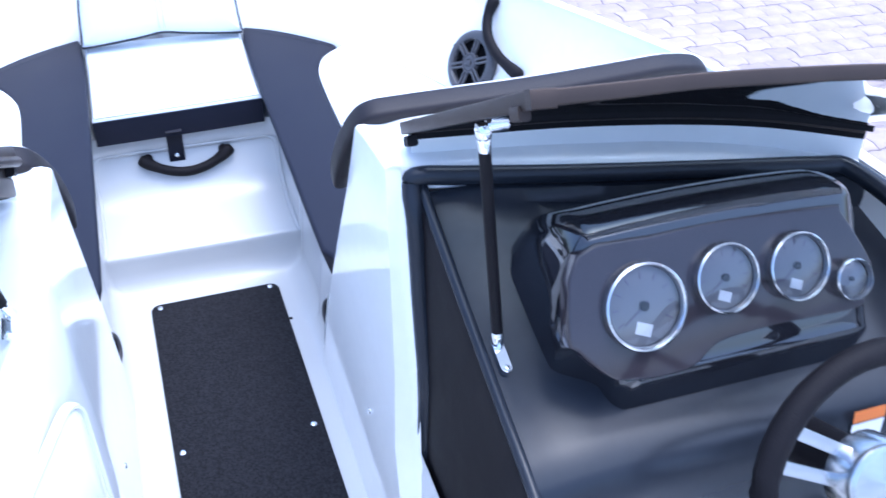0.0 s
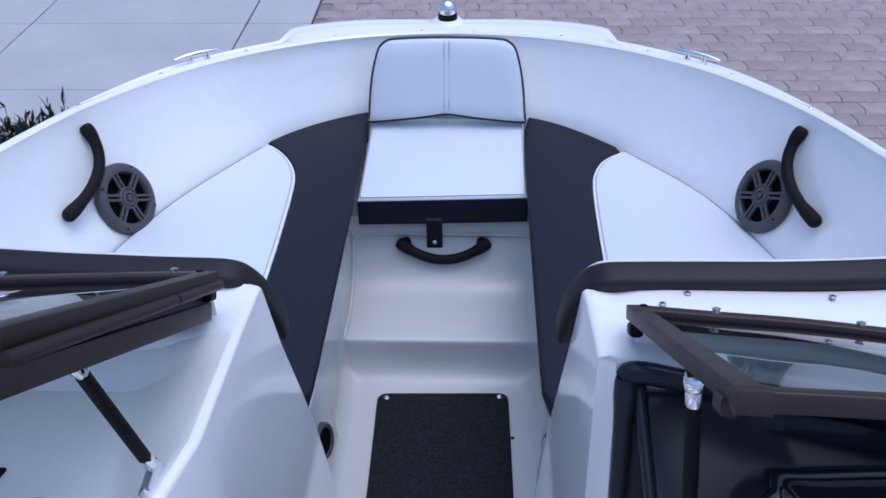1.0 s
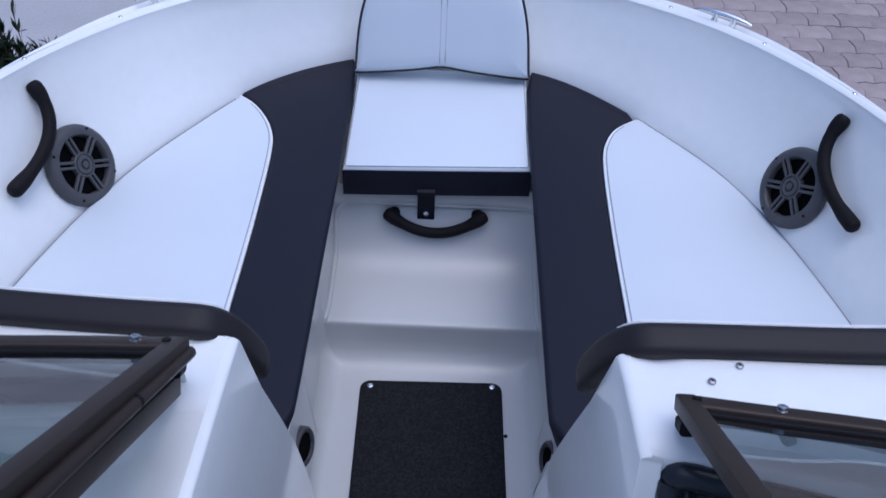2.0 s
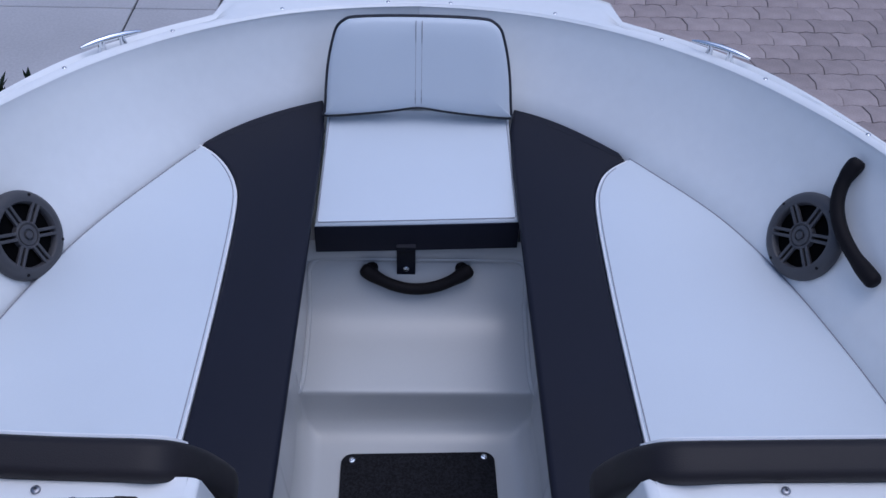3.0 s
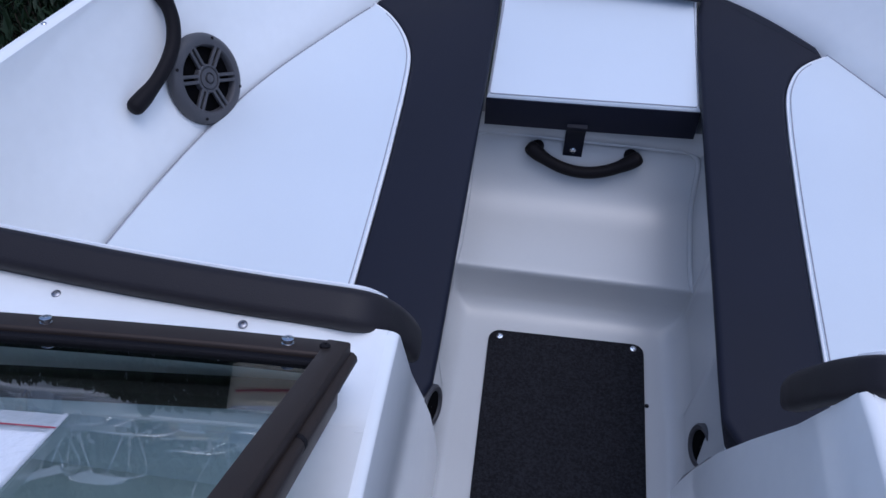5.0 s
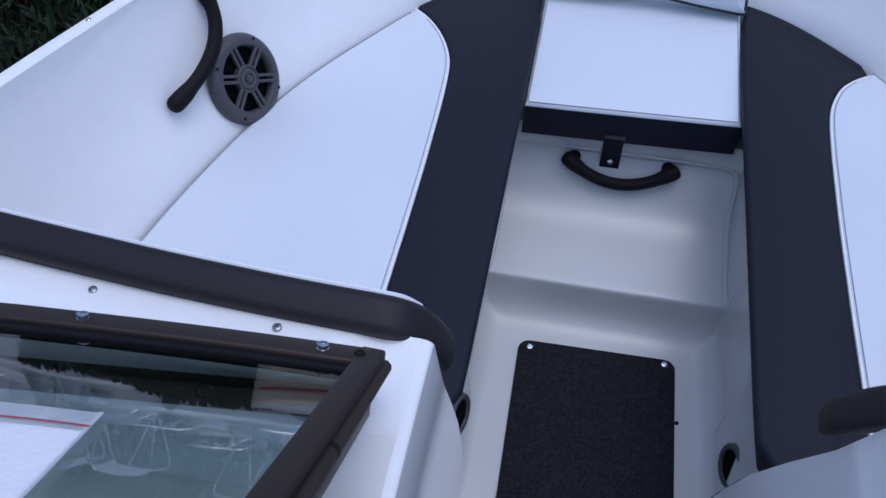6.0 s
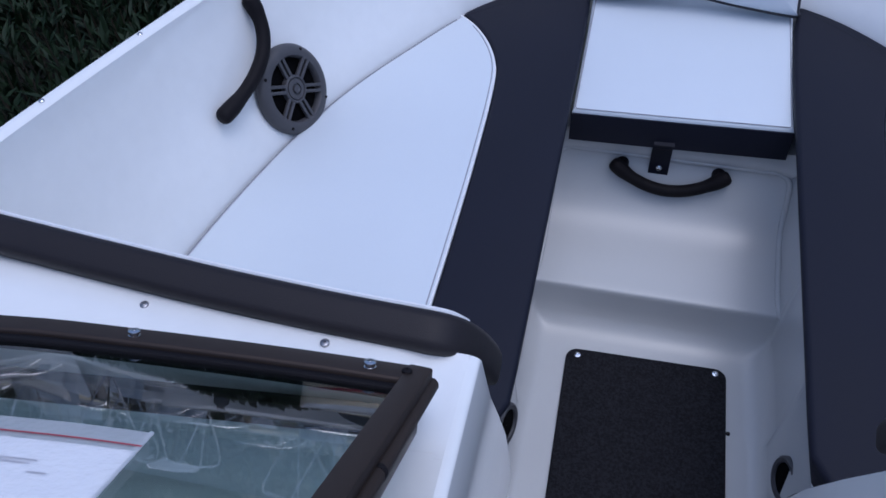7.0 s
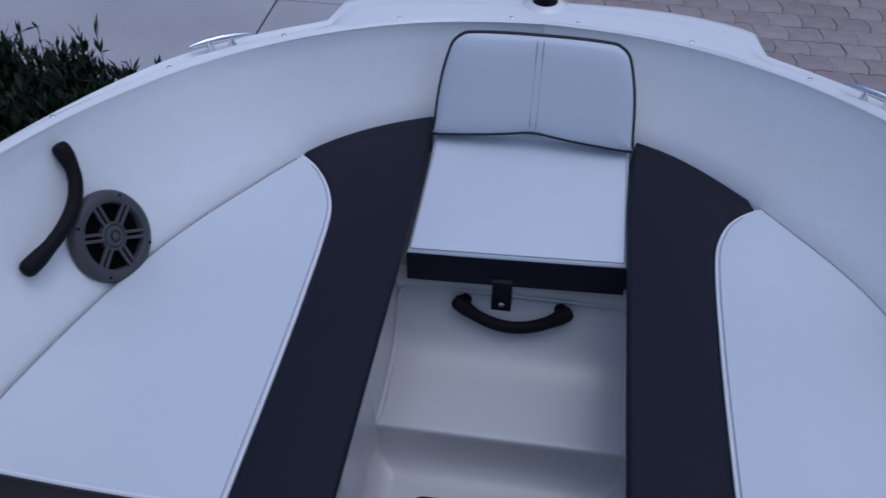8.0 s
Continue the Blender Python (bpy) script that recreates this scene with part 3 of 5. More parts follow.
part("front_panel", loft([[(-x, y, z) for x in (0.24, 0.4, 0.6, 0.86)] for y, z in ((-0.78, 0.30), (-0.80, 0.5), (-0.845, 0.72))]), GEL, port)

# helm console: white shell round a black dash
helm = thing("helm_console", (0.55, -1.15, 0.0), "white helm console shell with a black moulded dash", "console")
helm_aft = lambda z: along([(0.0, -1.30), (0.25, -1.12), (0.44, -1.10), (0.77, -1.012)], z)
face_me, face_edge = inboard_face(1, helm_aft)
part("inboard_panel", face_me, GEL, helm)
helm_top = part("console_top", console_deck(1, deck_edge), GEL, helm)
part("front_panel", loft([[(x, y, z) for x in (0.24, 0.4, 0.6, 0.86)] for y, z in ((-0.78, 0.30), (-0.80, 0.5), (-0.845, 0.72))]), GEL, helm)


def dash_z(y):
    return 0.752 + (y + 1.02) * 0.335


rim = [(0.263, helm_aft(z) - 0.019, z) for z in (0.02, 0.25, 0.44, 0.60, 0.70)] + [(0.264, -1.023, 0.742), (0.275, -1.021, 0.756)] + [(x, deck_edge(x) - 0.006, 0.757 - 0.006 * smooth(0.3, 0.6, x)) for x in (0.34, 0.5, 0.7, 0.85)] + [(0.90, -1.17, 0.750), (0.915, -1.30, 0.74), (0.92, -1.5, 0.70)]
ret = []
for x, y, z in face_edge:
    k = 1 - 0.85 * smooth(0.68, 0.752, z)
    ret.append([(x, y, z), (max(x, 0.236), y - 0.003 * k, z - 0.001), (max(x, 0.243), y - 0.007 * k, z - 0.002), (max(x, 0.249), y - 0.014 * k, z - 0.003), (max(x, 0.251), y - 0.024 * k, z - 0.004)])
part("shell_return", loft(ret), GEL, helm)
part("dash_rim", tube(spline(rim, 5), 0.0145, 12), DASH, helm, "black rounded dash rim")
rows = []
for i in range(20):
    x = lerp(0.276, 0.93, i / 19)
    front = deck_edge(x) - 0.006
    edge = 0.012 * (1 - smooth(0, 0.06, x - 0.276))
    rows.append([(x, y, z - edge) for y, z in [(front, 0.74), (front - 0.01, 0.735)] + [(lerp(front - 0.02, -1.46, t), dash_z(lerp(front - 0.02, -1.46, t)) - 0.012 * (1 - smooth(0, 0.3, t))) for t in (0, 0.15, 0.3, 0.5, 0.7, 0.9, 1.0)] + [(-1.475, 0.585), (-1.482, 0.56), (-1.46, 0.40), (-1.40, 0.2), (-1.38, 0.0)]])
dash = part("dash_panel", loft(rows), DASH, helm, "black glossy sloping dash")
side = []
for t in range(12):
    y = lerp(-1.012, -1.478, t / 11)
    z1 = dash_z(y) - 0.014 if y > -1.46 else 0.59
    side.append([(0.276, y, z1), (0.270, y, z1 - 0.015), (0.262, y, z1 * 0.6), (0.258, y, 0.0)])
roll = [(0.281, -1.012, 0.744)] + [(0.280, y, dash_z(y) - 0.016) for y in (-1.06, -1.15, -1.25, -1.35, -1.45)] + [(0.279, -1.476, 0.575), (0.277, -1.470, 0.50), (0.273, -1.45, 0.38)]
part("dash_roll", tube(spline(roll, 4), 0.0080, 12), DASH, helm, "black rolled dash edge")
part("dash_side", loft(side), RUBBER, helm, "dull black dash side")

# instrument pod
POD = [(-1.135, 0.690), (-1.150, 0.735), (-1.185, 0.785), (-1.230, 0.822), (-1.270, 0.838), (-1.298, 0.842), (-1.311, 0.838), (-1.318, 0.829), (-1.345, 0.785), (-1.385, 0.720), (-1.402, 0.690), (-1.408, 0.676), (-1.400, 0.62)]
rows = []
for i in range(30):
    t = i / 29
    x = lerp(0.350, 0.800, t)
    k = (1 - (1 - min(1, t / 0.085)) ** 2.6) * (1 - (1 - min(1, (1 - t) / 0.12)) ** 2.2)
    sag = 0.020 * (1 - math.sin(math.pi * lerp(0.16, 0.86, t))) ** 1.0
    row = []
    for _, y, z in spline([(0, *q) for q in POD], 4):
        base = dash_z(y) - 0.02
        yy = lerp(-1.275, y, 0.62 + 0.38 * k)
        xx = x + 0.05 * smooth(0.77, 0.69, z) * smooth(-1.31, -1.34, y) * (1 - t) ** 3
        row.append((xx, yy, base + (z - sag * smooth(0.66, 0.82, z) - base) * (0.10 + 0.90 * k) if z > base else z))
    rows.append(row)
pod = part("instrument_pod", loft(rows), BLACK, helm, "gloss black hooded instrument pod", angle=75)
# flat gauge panel, drawn across and up its slope
panel_m = facing((0.443, -1.3685, 0.762), (0, -0.85, 0.52))
panel_line = [(-0.075, 0.073), (-0.097, -0.022), (-0.087, -0.040), (-0.052, -0.077), (-0.030, -0.086), (0.018, -0.091), (0.062, -0.087), (0.092, -0.068), (0.125, -0.062), (0.197, -0.060), (0.302, -0.062), (0.318, -0.050), (0.330, -0.017), (0.326, 0.005), (0.291, 0.066), (0.278, 0.076), (0.132, 0.083), (0.02, 0.081)]
panel_me = pad([(p.x, p.y) for p in spline([(u, v, 0) for u, v in panel_line], 3, closed=True)], -0.030, -0.0060, 0.004)
panel_me.transform(panel_m)
part("gauge_panel", panel_me, SATIN, pod, "satin charcoal gauge panel")

# ---- windshield ----
BOTTOM = {1: [(0.276, -0.973, 0.808), (0.36, -0.983, 0.808), (0.50, -1.000, 0.808), (0.66, -1.031, 0.806), (0.80, -1.073, 0.803), (0.93, -1.135, 0.798)],
          -1: [(0.250, -0.945, 0.832), (0.36, -0.947, 0.830), (0.50, -0.954, 0.829), (0.62, -0.963, 0.828), (0.76, -0.985, 0.824), (0.86, -1.05, 0.812), (0.93, -1.22, 0.795)]}
TOP = {1: [(0.270, -1.383, 1.066), (0.36, -1.388, 1.066), (0.46, -1.394, 1.066), (0.66, -1.425, 1.063), (0.79, -1.48, 1.058), (0.88, -1.60, 1.04)],
       -1: [(0.278, -1.345, 1.076), (0.36, -1.352, 1.076), (0.46, -1.362, 1.074), (0.66, -1.40, 1.068), (0.79, -1.46, 1.06), (0.88, -1.60, 1.04)]}
RAIL_UP = Vector((0, 0.49, 0.87))


def windshield(s, label):
    w = thing("windshield", (s * 0.55, -1.0, 0.765), label, "windshield", "windshield panels")
    low = [Vector((s * p.x, p.y, p.z)) for p in even(BOTTOM[s], 32)]
    high = [Vector((s * p.x, p.y, p.z)) for p in even(TOP[s], 32)]
    w_rail = part("bottom_rail", sweep(low, rounded(0.028, 0.018, 0.003), RAIL_UP), BRONZE, w)
    part("glazing_bead", sweep([p + Vector((0, -0.017, 0.008)) for p in low], rounded(0.009, 0.012, 0.002), RAIL_UP), RUBBER, w_rail, "black glazing bead")
    part("base_gasket", loft([[Vector((p.x, p.y + o, p.z - z)) for p in low] for o, z in ((0.008, 0.006), (0.008, 0.016), (-0.008, 0.016), (-0.008, 0.006))]), RUBBER, w_rail, "black rubber base gasket")
    part("upstand", loft([[Vector((p.x, p.y + o, p.z - 0.015 if z else 0.745)) for p in low] for o, z in ((0.012, 0), (0.007, 1), (-0.007, 1), (-0.012, 0))]), GEL, w, "white moulded upstand")
    part("top_rail", sweep(high, rounded(0.016, 0.016, 0.002), RAIL_UP), BRONZE, w)
    a, b = low[0], high[0]
    part("end_post", bar(a + (a - b).normalized() * 0.0135, b, 0.021, 0.0182, 0.002, up=RAIL_UP), BRONZE, w)
    corner = a + Vector((s * 0.008, -0.001, 0)) + RAIL_UP * 0.0095
    part("corner_screw", lathe([(0.0048, -0.001), (0.0048, 0.0012), (0.0036, 0.0024), (0.0018, 0.0026), (0.0012, 0.0012), (0.0004, 0.0012)], facing(corner, RAIL_UP), 14), RUBBER, w, "dark corner screw")
    part("end_plug", bar(a + Vector((s * -0.002, -0.004, -0.020)), a + Vector((s * -0.002, -0.022, -0.009)), 0.016, 0.016, 0.004, up=RAIL_UP), RUBBER, w, "black rubber end plug")
    part("corner_block", bar(b + Vector((s * -0.0115, 0, 0)), b + Vector((s * 0.014, -0.002, 0.0)), 0.0168, 0.0190, 0.002, up=RAIL_UP), BRONZE, w)
    panes = []
    for p, q in zip(low, high):
        panes.append([p.lerp(q, t) for t in (0.02, 0.25, 0.5, 0.75, 0.98)])
    part("pane", loft(panes), GLASS, w, "clear slightly green windshield pane")
    return w, low, high, w_rail


wind_r, low_r, high_r, rail_r = windshield(1, "dark bronze framed windshield panel raked over the helm")
wind_l, low_l, high_l, rail_l = windshield(-1, "dark bronze framed windshield panel raked over the passenger console")

# ---- bolsters ----
for s in (1, -1):
    path = [Vector((s * p.x, p.y + 0.005 + (0.009 * smooth(0.3, 0.62, p.x) if s < 0 else 0), p.z - 0.006)) for p in spline(BOLSTER, 6)]
    n = len(path)
    scales = [min(1, 0.35 + 0.65 * math.sqrt(min(1, i / 6)), 0.60 + 0.40 * math.sqrt(min(1, (n - 1 - i) / 5))) for i in range(n)]
    prof = [(u, v) for u, v in rounded(0.030, 0.042, 0.0110, 4)]
    bol = thing("bolster", (s * 0.5, -0.85, 0.75), "charcoal vinyl bolster pad along the console front edge", "bolster", "console bolsters")
    bol_pad = part("pad", sweep(path, prof, (0, 1, 0.35), scales=scales), CHARCOAL, bol, "charcoal vinyl pad")
    part("welt", tube([p + Vector((-s * 0.006 * smooth(40, 52, i), 0.0200 * k, 0.0125 * k - 0.006 * smooth(44, 52, i))) for i, (p, k) in enumerate(zip(path[4:56], scales[4:56]))], 0.0024, 6), WELT, bol_pad, "white welt")

# ---- floor mat ----
mat_outline = [(0.0065 + x - 0.015 * y, -0.284 + y + 0.022 * x) for x, y in ((u, v - 0.535) for u, v in rounded(0.303, 1.07, 0.022, 5))]
mat = thing("floor_mat", (0.0075, -0.8, 0.001), "charcoal carpet mat snapped to the footwell floor", "mat")
part("carpet", pad(mat_outline, 0.001, 0.008, 0.003), CARPET, mat)
snap_me = finish(lathe([(0.0070, 0), (0.0070, 0.0015), (0.0058, 0.003), (0.0030, 0.0034), (0.0026, 0.0022), (0.0004, 0.002)], n=14), CHROME)
for x, y in ((-0.123, -0.304), (0.137, -0.295), (-0.121, -0.760), (0.144, -0.761), (-0.116, -1.21), (0.148, -1.21)):
    put("snap", snap_me, mat, Matrix.Translation((x, y, 0.0078)), "chrome snap")

# ---- ground ----
gnd = 400.0
solo("ground", raw([(-gnd, -gnd, GROUND_Z - 0.02), (gnd, -gnd, GROUND_Z - 0.02), (gnd, gnd, GROUND_Z - 0.02), (-gnd, gnd, GROUND_Z - 0.02)], [(0, 1, 2, 3)]), CONCRETE, "pale grey worn concrete ground reaching far off", "ground", (0, 0, GROUND_Z - 0.02), kind="structure")


# ---- fittings ----
def coaming_pose(s, y, z, off=0.0, spin=0.0):
    """A pose on the coaming's face, its z axis square to it."""
    i = min(range(N_RIB), key=lambda k: abs(foot[k].lerp(lip[k], (z - SEAT_Z) / (lip[k].z - SEAT_Z)).y - y))
    F, L, F2, L2 = foot[i], lip[i], foot[i + 3], lip[i + 3]
    t = (z - SEAT_Z) / (L.z - SEAT_Z)
    q, q2 = F.lerp(L, t), F2.lerp(L2, (z - SEAT_Z) / (L2.z - SEAT_Z))
    n = (L - F).cross(q2 - q).normalized()
    if n.x > 0:
        n = -n
    q = q + n * off
    return facing((s * q.x, q.y, q.z), (s * n.x, n.y, n.z), spin)


def speaker(s):
    m = coaming_pose(s, -0.152 if s > 0 else -0.149, 0.4596 if s > 0 else 0.446, 0.001) @ Matrix.Scale(0.945, 4) @ Matrix.Rotation(radians(-s * 30), 4, 'Z')
    sp = thing("marine_speaker", m.translation, "round grey six-spoke marine speaker set in the bow coaming", "speaker", "bow speakers")
    flange = part("flange", lathe([(0.0600, -0.004), (0.0605, 0.009), (0.0635, 0.0130), (0.070, 0.0140), (0.0775, 0.0115), (0.083, 0.0065), (0.0855, 0.001), (0.0855, -0.006)], m, 44), GRILLE, sp)
    part("cone", lathe([(0.062, -0.002), (0.05, -0.001), (0.03, 0.0005), (0.0005, 0.001)], m, 28), CONE_AND_HOLES, sp, "black speaker cone")
    part("hub", lathe([(0.0275, 0.0005), (0.0270, 0.0070), (0.0260, 0.0105), (0.0240, 0.0118), (0.0222, 0.0112), (0.0212, 0.0088), (0.0200, 0.0088), (0.0190, 0.0115), (0.0115, 0.0125), (0.0105, 0.0095), (0.0080, 0.0095), (0.0072, 0.0145), (0.0005, 0.0155)], m, 28), GRILLE, sp, "grey hub with a tweeter dot")
    for k in range(6):
        a = radians(60 * k)
        for d in (-0.0047, 0.0047):
            c, q = Vector((math.cos(a), math.sin(a), 0)), Vector((-math.sin(a), math.cos(a), 0))
            p0 = m @ (c * 0.0225 + q * d * 1.15 + Vector((0, 0, 0.0075)))
            p1 = m @ (c * 0.0635 + q * d * 1.20 + Vector((0, 0, 0.0095)))
            part("spoke", bar(p0, p1, 0.0060, 0.0065, 0.0016, up=m.to_3x3() @ Vector((0, 0, 1))), GRILLE, sp)
    for a in (105, 195, 285, 15):
        p = m @ Matrix.Translation((0.0760 * math.cos(radians(a)), 0.0760 * math.sin(radians(a)), 0.0110))
        part("screw", lathe([(0.0030, 0), (0.0030, 0.0022), (0.0016, 0.0028), (0.0003, 0.0014)], p, 10), RUBBER, flange, "black screw")
    return sp


def grab_handle(points, label, place, group, feet=()):
    """A bowed grip whose swollen, rounded ends meet the wall."""
    h = thing("grab_handle", place, label, "handle", group)
    a, c, b = (Vector(p) for p in points)
    n = 30
    path = [a.lerp(c, t).lerp(c.lerp(b, t), t) for t in [i / n for i in range(n + 1)]]
    e0, e1 = (path[0] - path[1]).normalized(), (path[-1] - path[-2]).normalized()
    path = [path[0] + e0 * d for d in (0.0125, 0.0115, 0.008, 0.004)] + path + [path[-1] + e1 * d for d in (0.004, 0.008, 0.0115, 0.0125)]
    scales = [1.0 + 0.24 * (smooth(0.17, 0.04, i / n) + smooth(0.83, 0.96, i / n)) for i in range(n + 1)]
    scales = [0.25, 0.78, 1.06, 1.20] + scales + [1.20, 1.06, 0.78, 0.25]
    part("grip", tube(path, 0.0122, 16, scales), RUBBER, h, "textured black rubber grip")
    for p, q in zip(feet, (path[5], path[-6])):
        part("foot", tube([Vector(p), Vector(p).lerp(q, 0.5), q], 0.0135, 14, [1.1, 1.0, 0.95]), RUBBER, h, "black mounting foot")


for s in (1, -1):
    speaker(s)
    top, low_end, mid = Vector((s * 0.750, -0.118, 0.602)), Vector((s * 0.750, -0.291, 0.498)), Vector((s * 0.7225, -0.172, 0.534))
    grab_handle((top, 2 * mid - (top + low_end) / 2, low_end), "curved black grab handle on the bow coaming above a speaker", top, "bow grab handles")

a, b = Vector((-0.103, 0.012, 0.222)), Vector((0.104, 0.012, 0.223))
grab_handle((a, Vector((0.0005, -0.020, 0.152)), b), "curved black grab handle on the bow locker front", (0, 0.02, 0.22), "", [(-0.092, 0.036, 0.216), (0.093, 0.036, 0.217)])
put("snap", finish(lathe([(0.0062, -0.002), (0.0062, 0.0018), (0.0045, 0.003), (0.0005, 0.0034)], n=14), CHROME), strap, facing((-0.0215, 0.0185, 0.224), (0, -1, 0.1)), "chrome snap")

# cleats on the gunwale
for s in (1, -1):
    c = Vector((s * 0.604, 0.252, 0.593))
    d = Vector((s * 0.78, -0.62, 0.03)).normalized()
    cl = thing("cleat", c, "chrome mooring cleat on the white gunwale", "cleat", "mooring cleats")
    bar_path = [c + d * t + Vector((0, 0, 0.025 - 0.005 * (abs(t) / 0.062) ** 2)) for t in (-0.062, -0.05, -0.03, 0, 0.03, 0.05, 0.062)]
    part("horn", tube(bar_path, 0.0058, 10, [0.45, 0.75, 1, 1.1, 1, 0.75, 0.45]), CHROME, cl)
    for t in (-0.021, 0.021):
        part("post", tube([c + d * t * 1.15 - Vector((0, 0, 0.008)), c + d * t * 1.05 + Vector((0, 0, 0.004)), c + d * t + Vector((0, 0, 0.016)), c + d * t + Vector((0, 0, 0.025))], 0.0075, 12, [1.35, 1.1, 0.85, 0.9]), CHROME, cl)

# bow navigation light
nav = thing("navigation_light", (-0.004, 0.598, 0.56), "chrome domed bow light on a black collar", "light")
part("pedestal", lathe([(0.062, -0.004), (0.052, 0.003), (0.040, 0.010), (0.034, 0.015), (0.028, 0.016)], Matrix.Translation((-0.004, 0.598, 0.558)), 28), GEL, nav, "white moulded pedestal")
part("collar", lathe([(0.0255, 0), (0.0262, 0.006), (0.0255, 0.017), (0.022, 0.018)], Matrix.Translation((-0.004, 0.598, 0.572)), 24), RUBBER, nav, "black collar")
part("dome", lathe([(0.0235, 0), (0.0240, 0.008), (0.0225, 0.018), (0.0180, 0.027), (0.0105, 0.033), (0.0005, 0.035)], Matrix.Translation((-0.004, 0.598, 0.589)), 24), CHROME, nav, "chrome dome")

# studs on the console decks, screws on the rails
stud_me = finish(lathe([(0.0072, 0), (0.0072, 0.003), (0.0050, 0.0036), (0.0050, 0.0085), (0.0066, 0.0092), (0.0066, 0.0125), (0.0048, 0.0138), (0.0025, 0.0138), (0.0022, 0.0105), (0.0004, 0.0105)], n=14), STUD)
for owner, spots in ((helm_top, ((0.360, -0.876, 0.757), (0.548, -0.878, 0.755), (0.737, -0.868, 0.748), (0.885, -0.852, 0.742), (0.323, -0.903, 0.760))), (port_top, ((-0.360, -0.877, 0.757), (-0.556, -0.864, 0.750), (-0.742, -0.866, 0.748)))):
    for p in spots:
        put("canvas_stud", stud_me, owner, Matrix.Translation(p) @ Matrix.Scale(0.68, 4), "stainless canvas stud")
rail_screw = finish(lathe([(0.0080, 0), (0.0080, 0.002), (0.0062, 0.0026), (0.0062, 0.0075), (0.0078, 0.0084), (0.0078, 0.0105), (0.0050, 0.0122), (0.0030, 0.0122), (0.0026, 0.0095), (0.0005, 0.0095)], n=14), STEEL)
for owner, line, xs in ((rail_l, low_l, (0.290, 0.502, 0.70)), (rail_r, low_r, (0.368, 0.53, 0.72))):
    for x in xs:
        p = min(line, key=lambda q: abs(abs(q.x) - x))
        put("rail_stud", rail_screw, owner, facing(Vector((math.copysign(x, p.x), p.y + 0.003, p.z + 0.0078)), (0, 0.45, 0.9)) @ Matrix.Diagonal((0.70, 0.70, 0.55, 1)), "steel rail stud")

# folded centre pane of the windshield, tucked under the port panel
fold = thing("folded_windshield_door", (-0.3, -1.15, 0.9), "dark bronze framed centre windshield pane folded back beneath the port panel", "windshield")
fa, fb = Vector((-0.256, -0.962, 0.793)), Vector((-0.268, -1.371, 1.055))
fc, fd = fa + Vector((-0.50, -0.045, -0.002)), fb + Vector((-0.50, -0.060, -0.010))
for p, q, h, lift in ((fa, fb, 0.024, 0.001), (fb, fd, 0.024, 0), (fd, fc, 0.024, 0), (fc, fa, 0.024, 0)):
    part("frame_bar", bar(p + RAIL_UP * lift, q + RAIL_UP * lift, 0.020, h, 0.003, up=RAIL_UP), BRONZE, fold)
part("pane", loft([[fa, fb], [fc, fd]]), SMOKE, fold, "clear windshield pane")
ha, hb = Vector((-0.240, -0.934, 0.815)), Vector((-0.262, -1.352, 1.063))
hinge = part("hinge", tube([ha, hb], 0.0072, 10), BRONZE, fold, "bronze piano hinge")
leaf = [(-0.250, -0.944, 0.822), (-0.251, -0.956, 0.800), (-0.266, -1.371, 1.058), (-0.275, -1.350, 1.068)]
part("hinge_leaf", loft([[leaf[0], leaf[1]], [leaf[3], leaf[2]]]), BRONZE, fold, "dark bronze hinge leaf")
part("hinge_knuckle", tube([ha.lerp(hb, 0.30), ha.lerp(hb, 0.312)], 0.0075, 10), RUBBER, hinge, "dark hinge gap")


def strut(top, foot_p, lean, label):
    st = thing("support_strut", foot_p, label, "strut", "windshield struts")
    top, foot_p = Vector(top), Vector(foot_p)
    d = (top - foot_p).normalized()
    part("rod", tube([foot_p + d * 0.021, top - d * 0.021], 0.0072, 14), RUBBER, st, "black sleeved rod")
    for p, w in ((top, -d), (foot_p, d)):
        part("end_cap", tube([p + w * 0.003, p + w * 0.010, p + w * 0.022, p + w * 0.026], 0.0080, 14, [0.7, 1.0, 1.0, 0.9]), CHROME, st, "chrome end cap")
    up = Vector(lean)
    along_w = (Vector((0, -1, 0)) - up * -up.y).normalized()
    seat = foot_p + along_w * 0.012
    plate = part("foot_plate", sweep([seat - up * 0.006, seat + up * 0.003], [(u, v) for u, v in rounded(0.0145, 0.048, 0.007, 5)], along_w), CHROME, st, "chrome foot plate")
    for t in (-0.015, 0.015):
        m = facing(seat + along_w * (t + 0.004) + up * 0.003, up)
        part("screw", lathe([(0.0045, 0), (0.0040, 0.002), (0.0025, 0.003), (0.0005, 0.0032)], m, 12), STEEL, plate, "steel screw")
    side = math.copysign(1, top.x)
    part("top_bracket", bar(top - Vector((0.008, 0, -0.003)), top + Vector((0.010, 0, 0.003)), 0.010, 0.010, 0.003), CHROME, st, "chrome top bracket")
    pin = top + d * 0.004
    barrel = part("pivot_barrel", tube([pin + Vector((side * x, 0, 0)) for x in (0.004, 0.006, 0.026, 0.029)], 0.0085, 14, [0.75, 1.0, 1.0, 0.8]), CHROME, st, "chrome pivot barrel")
    part("pivot_collar", tube([top - d * 0.010, top - d * 0.007, top + d * 0.002, top + d * 0.006], 0.0098, 14, [0.8, 1.0, 1.0, 0.7]), CHROME, barrel, "chrome pivot collar")
    return st


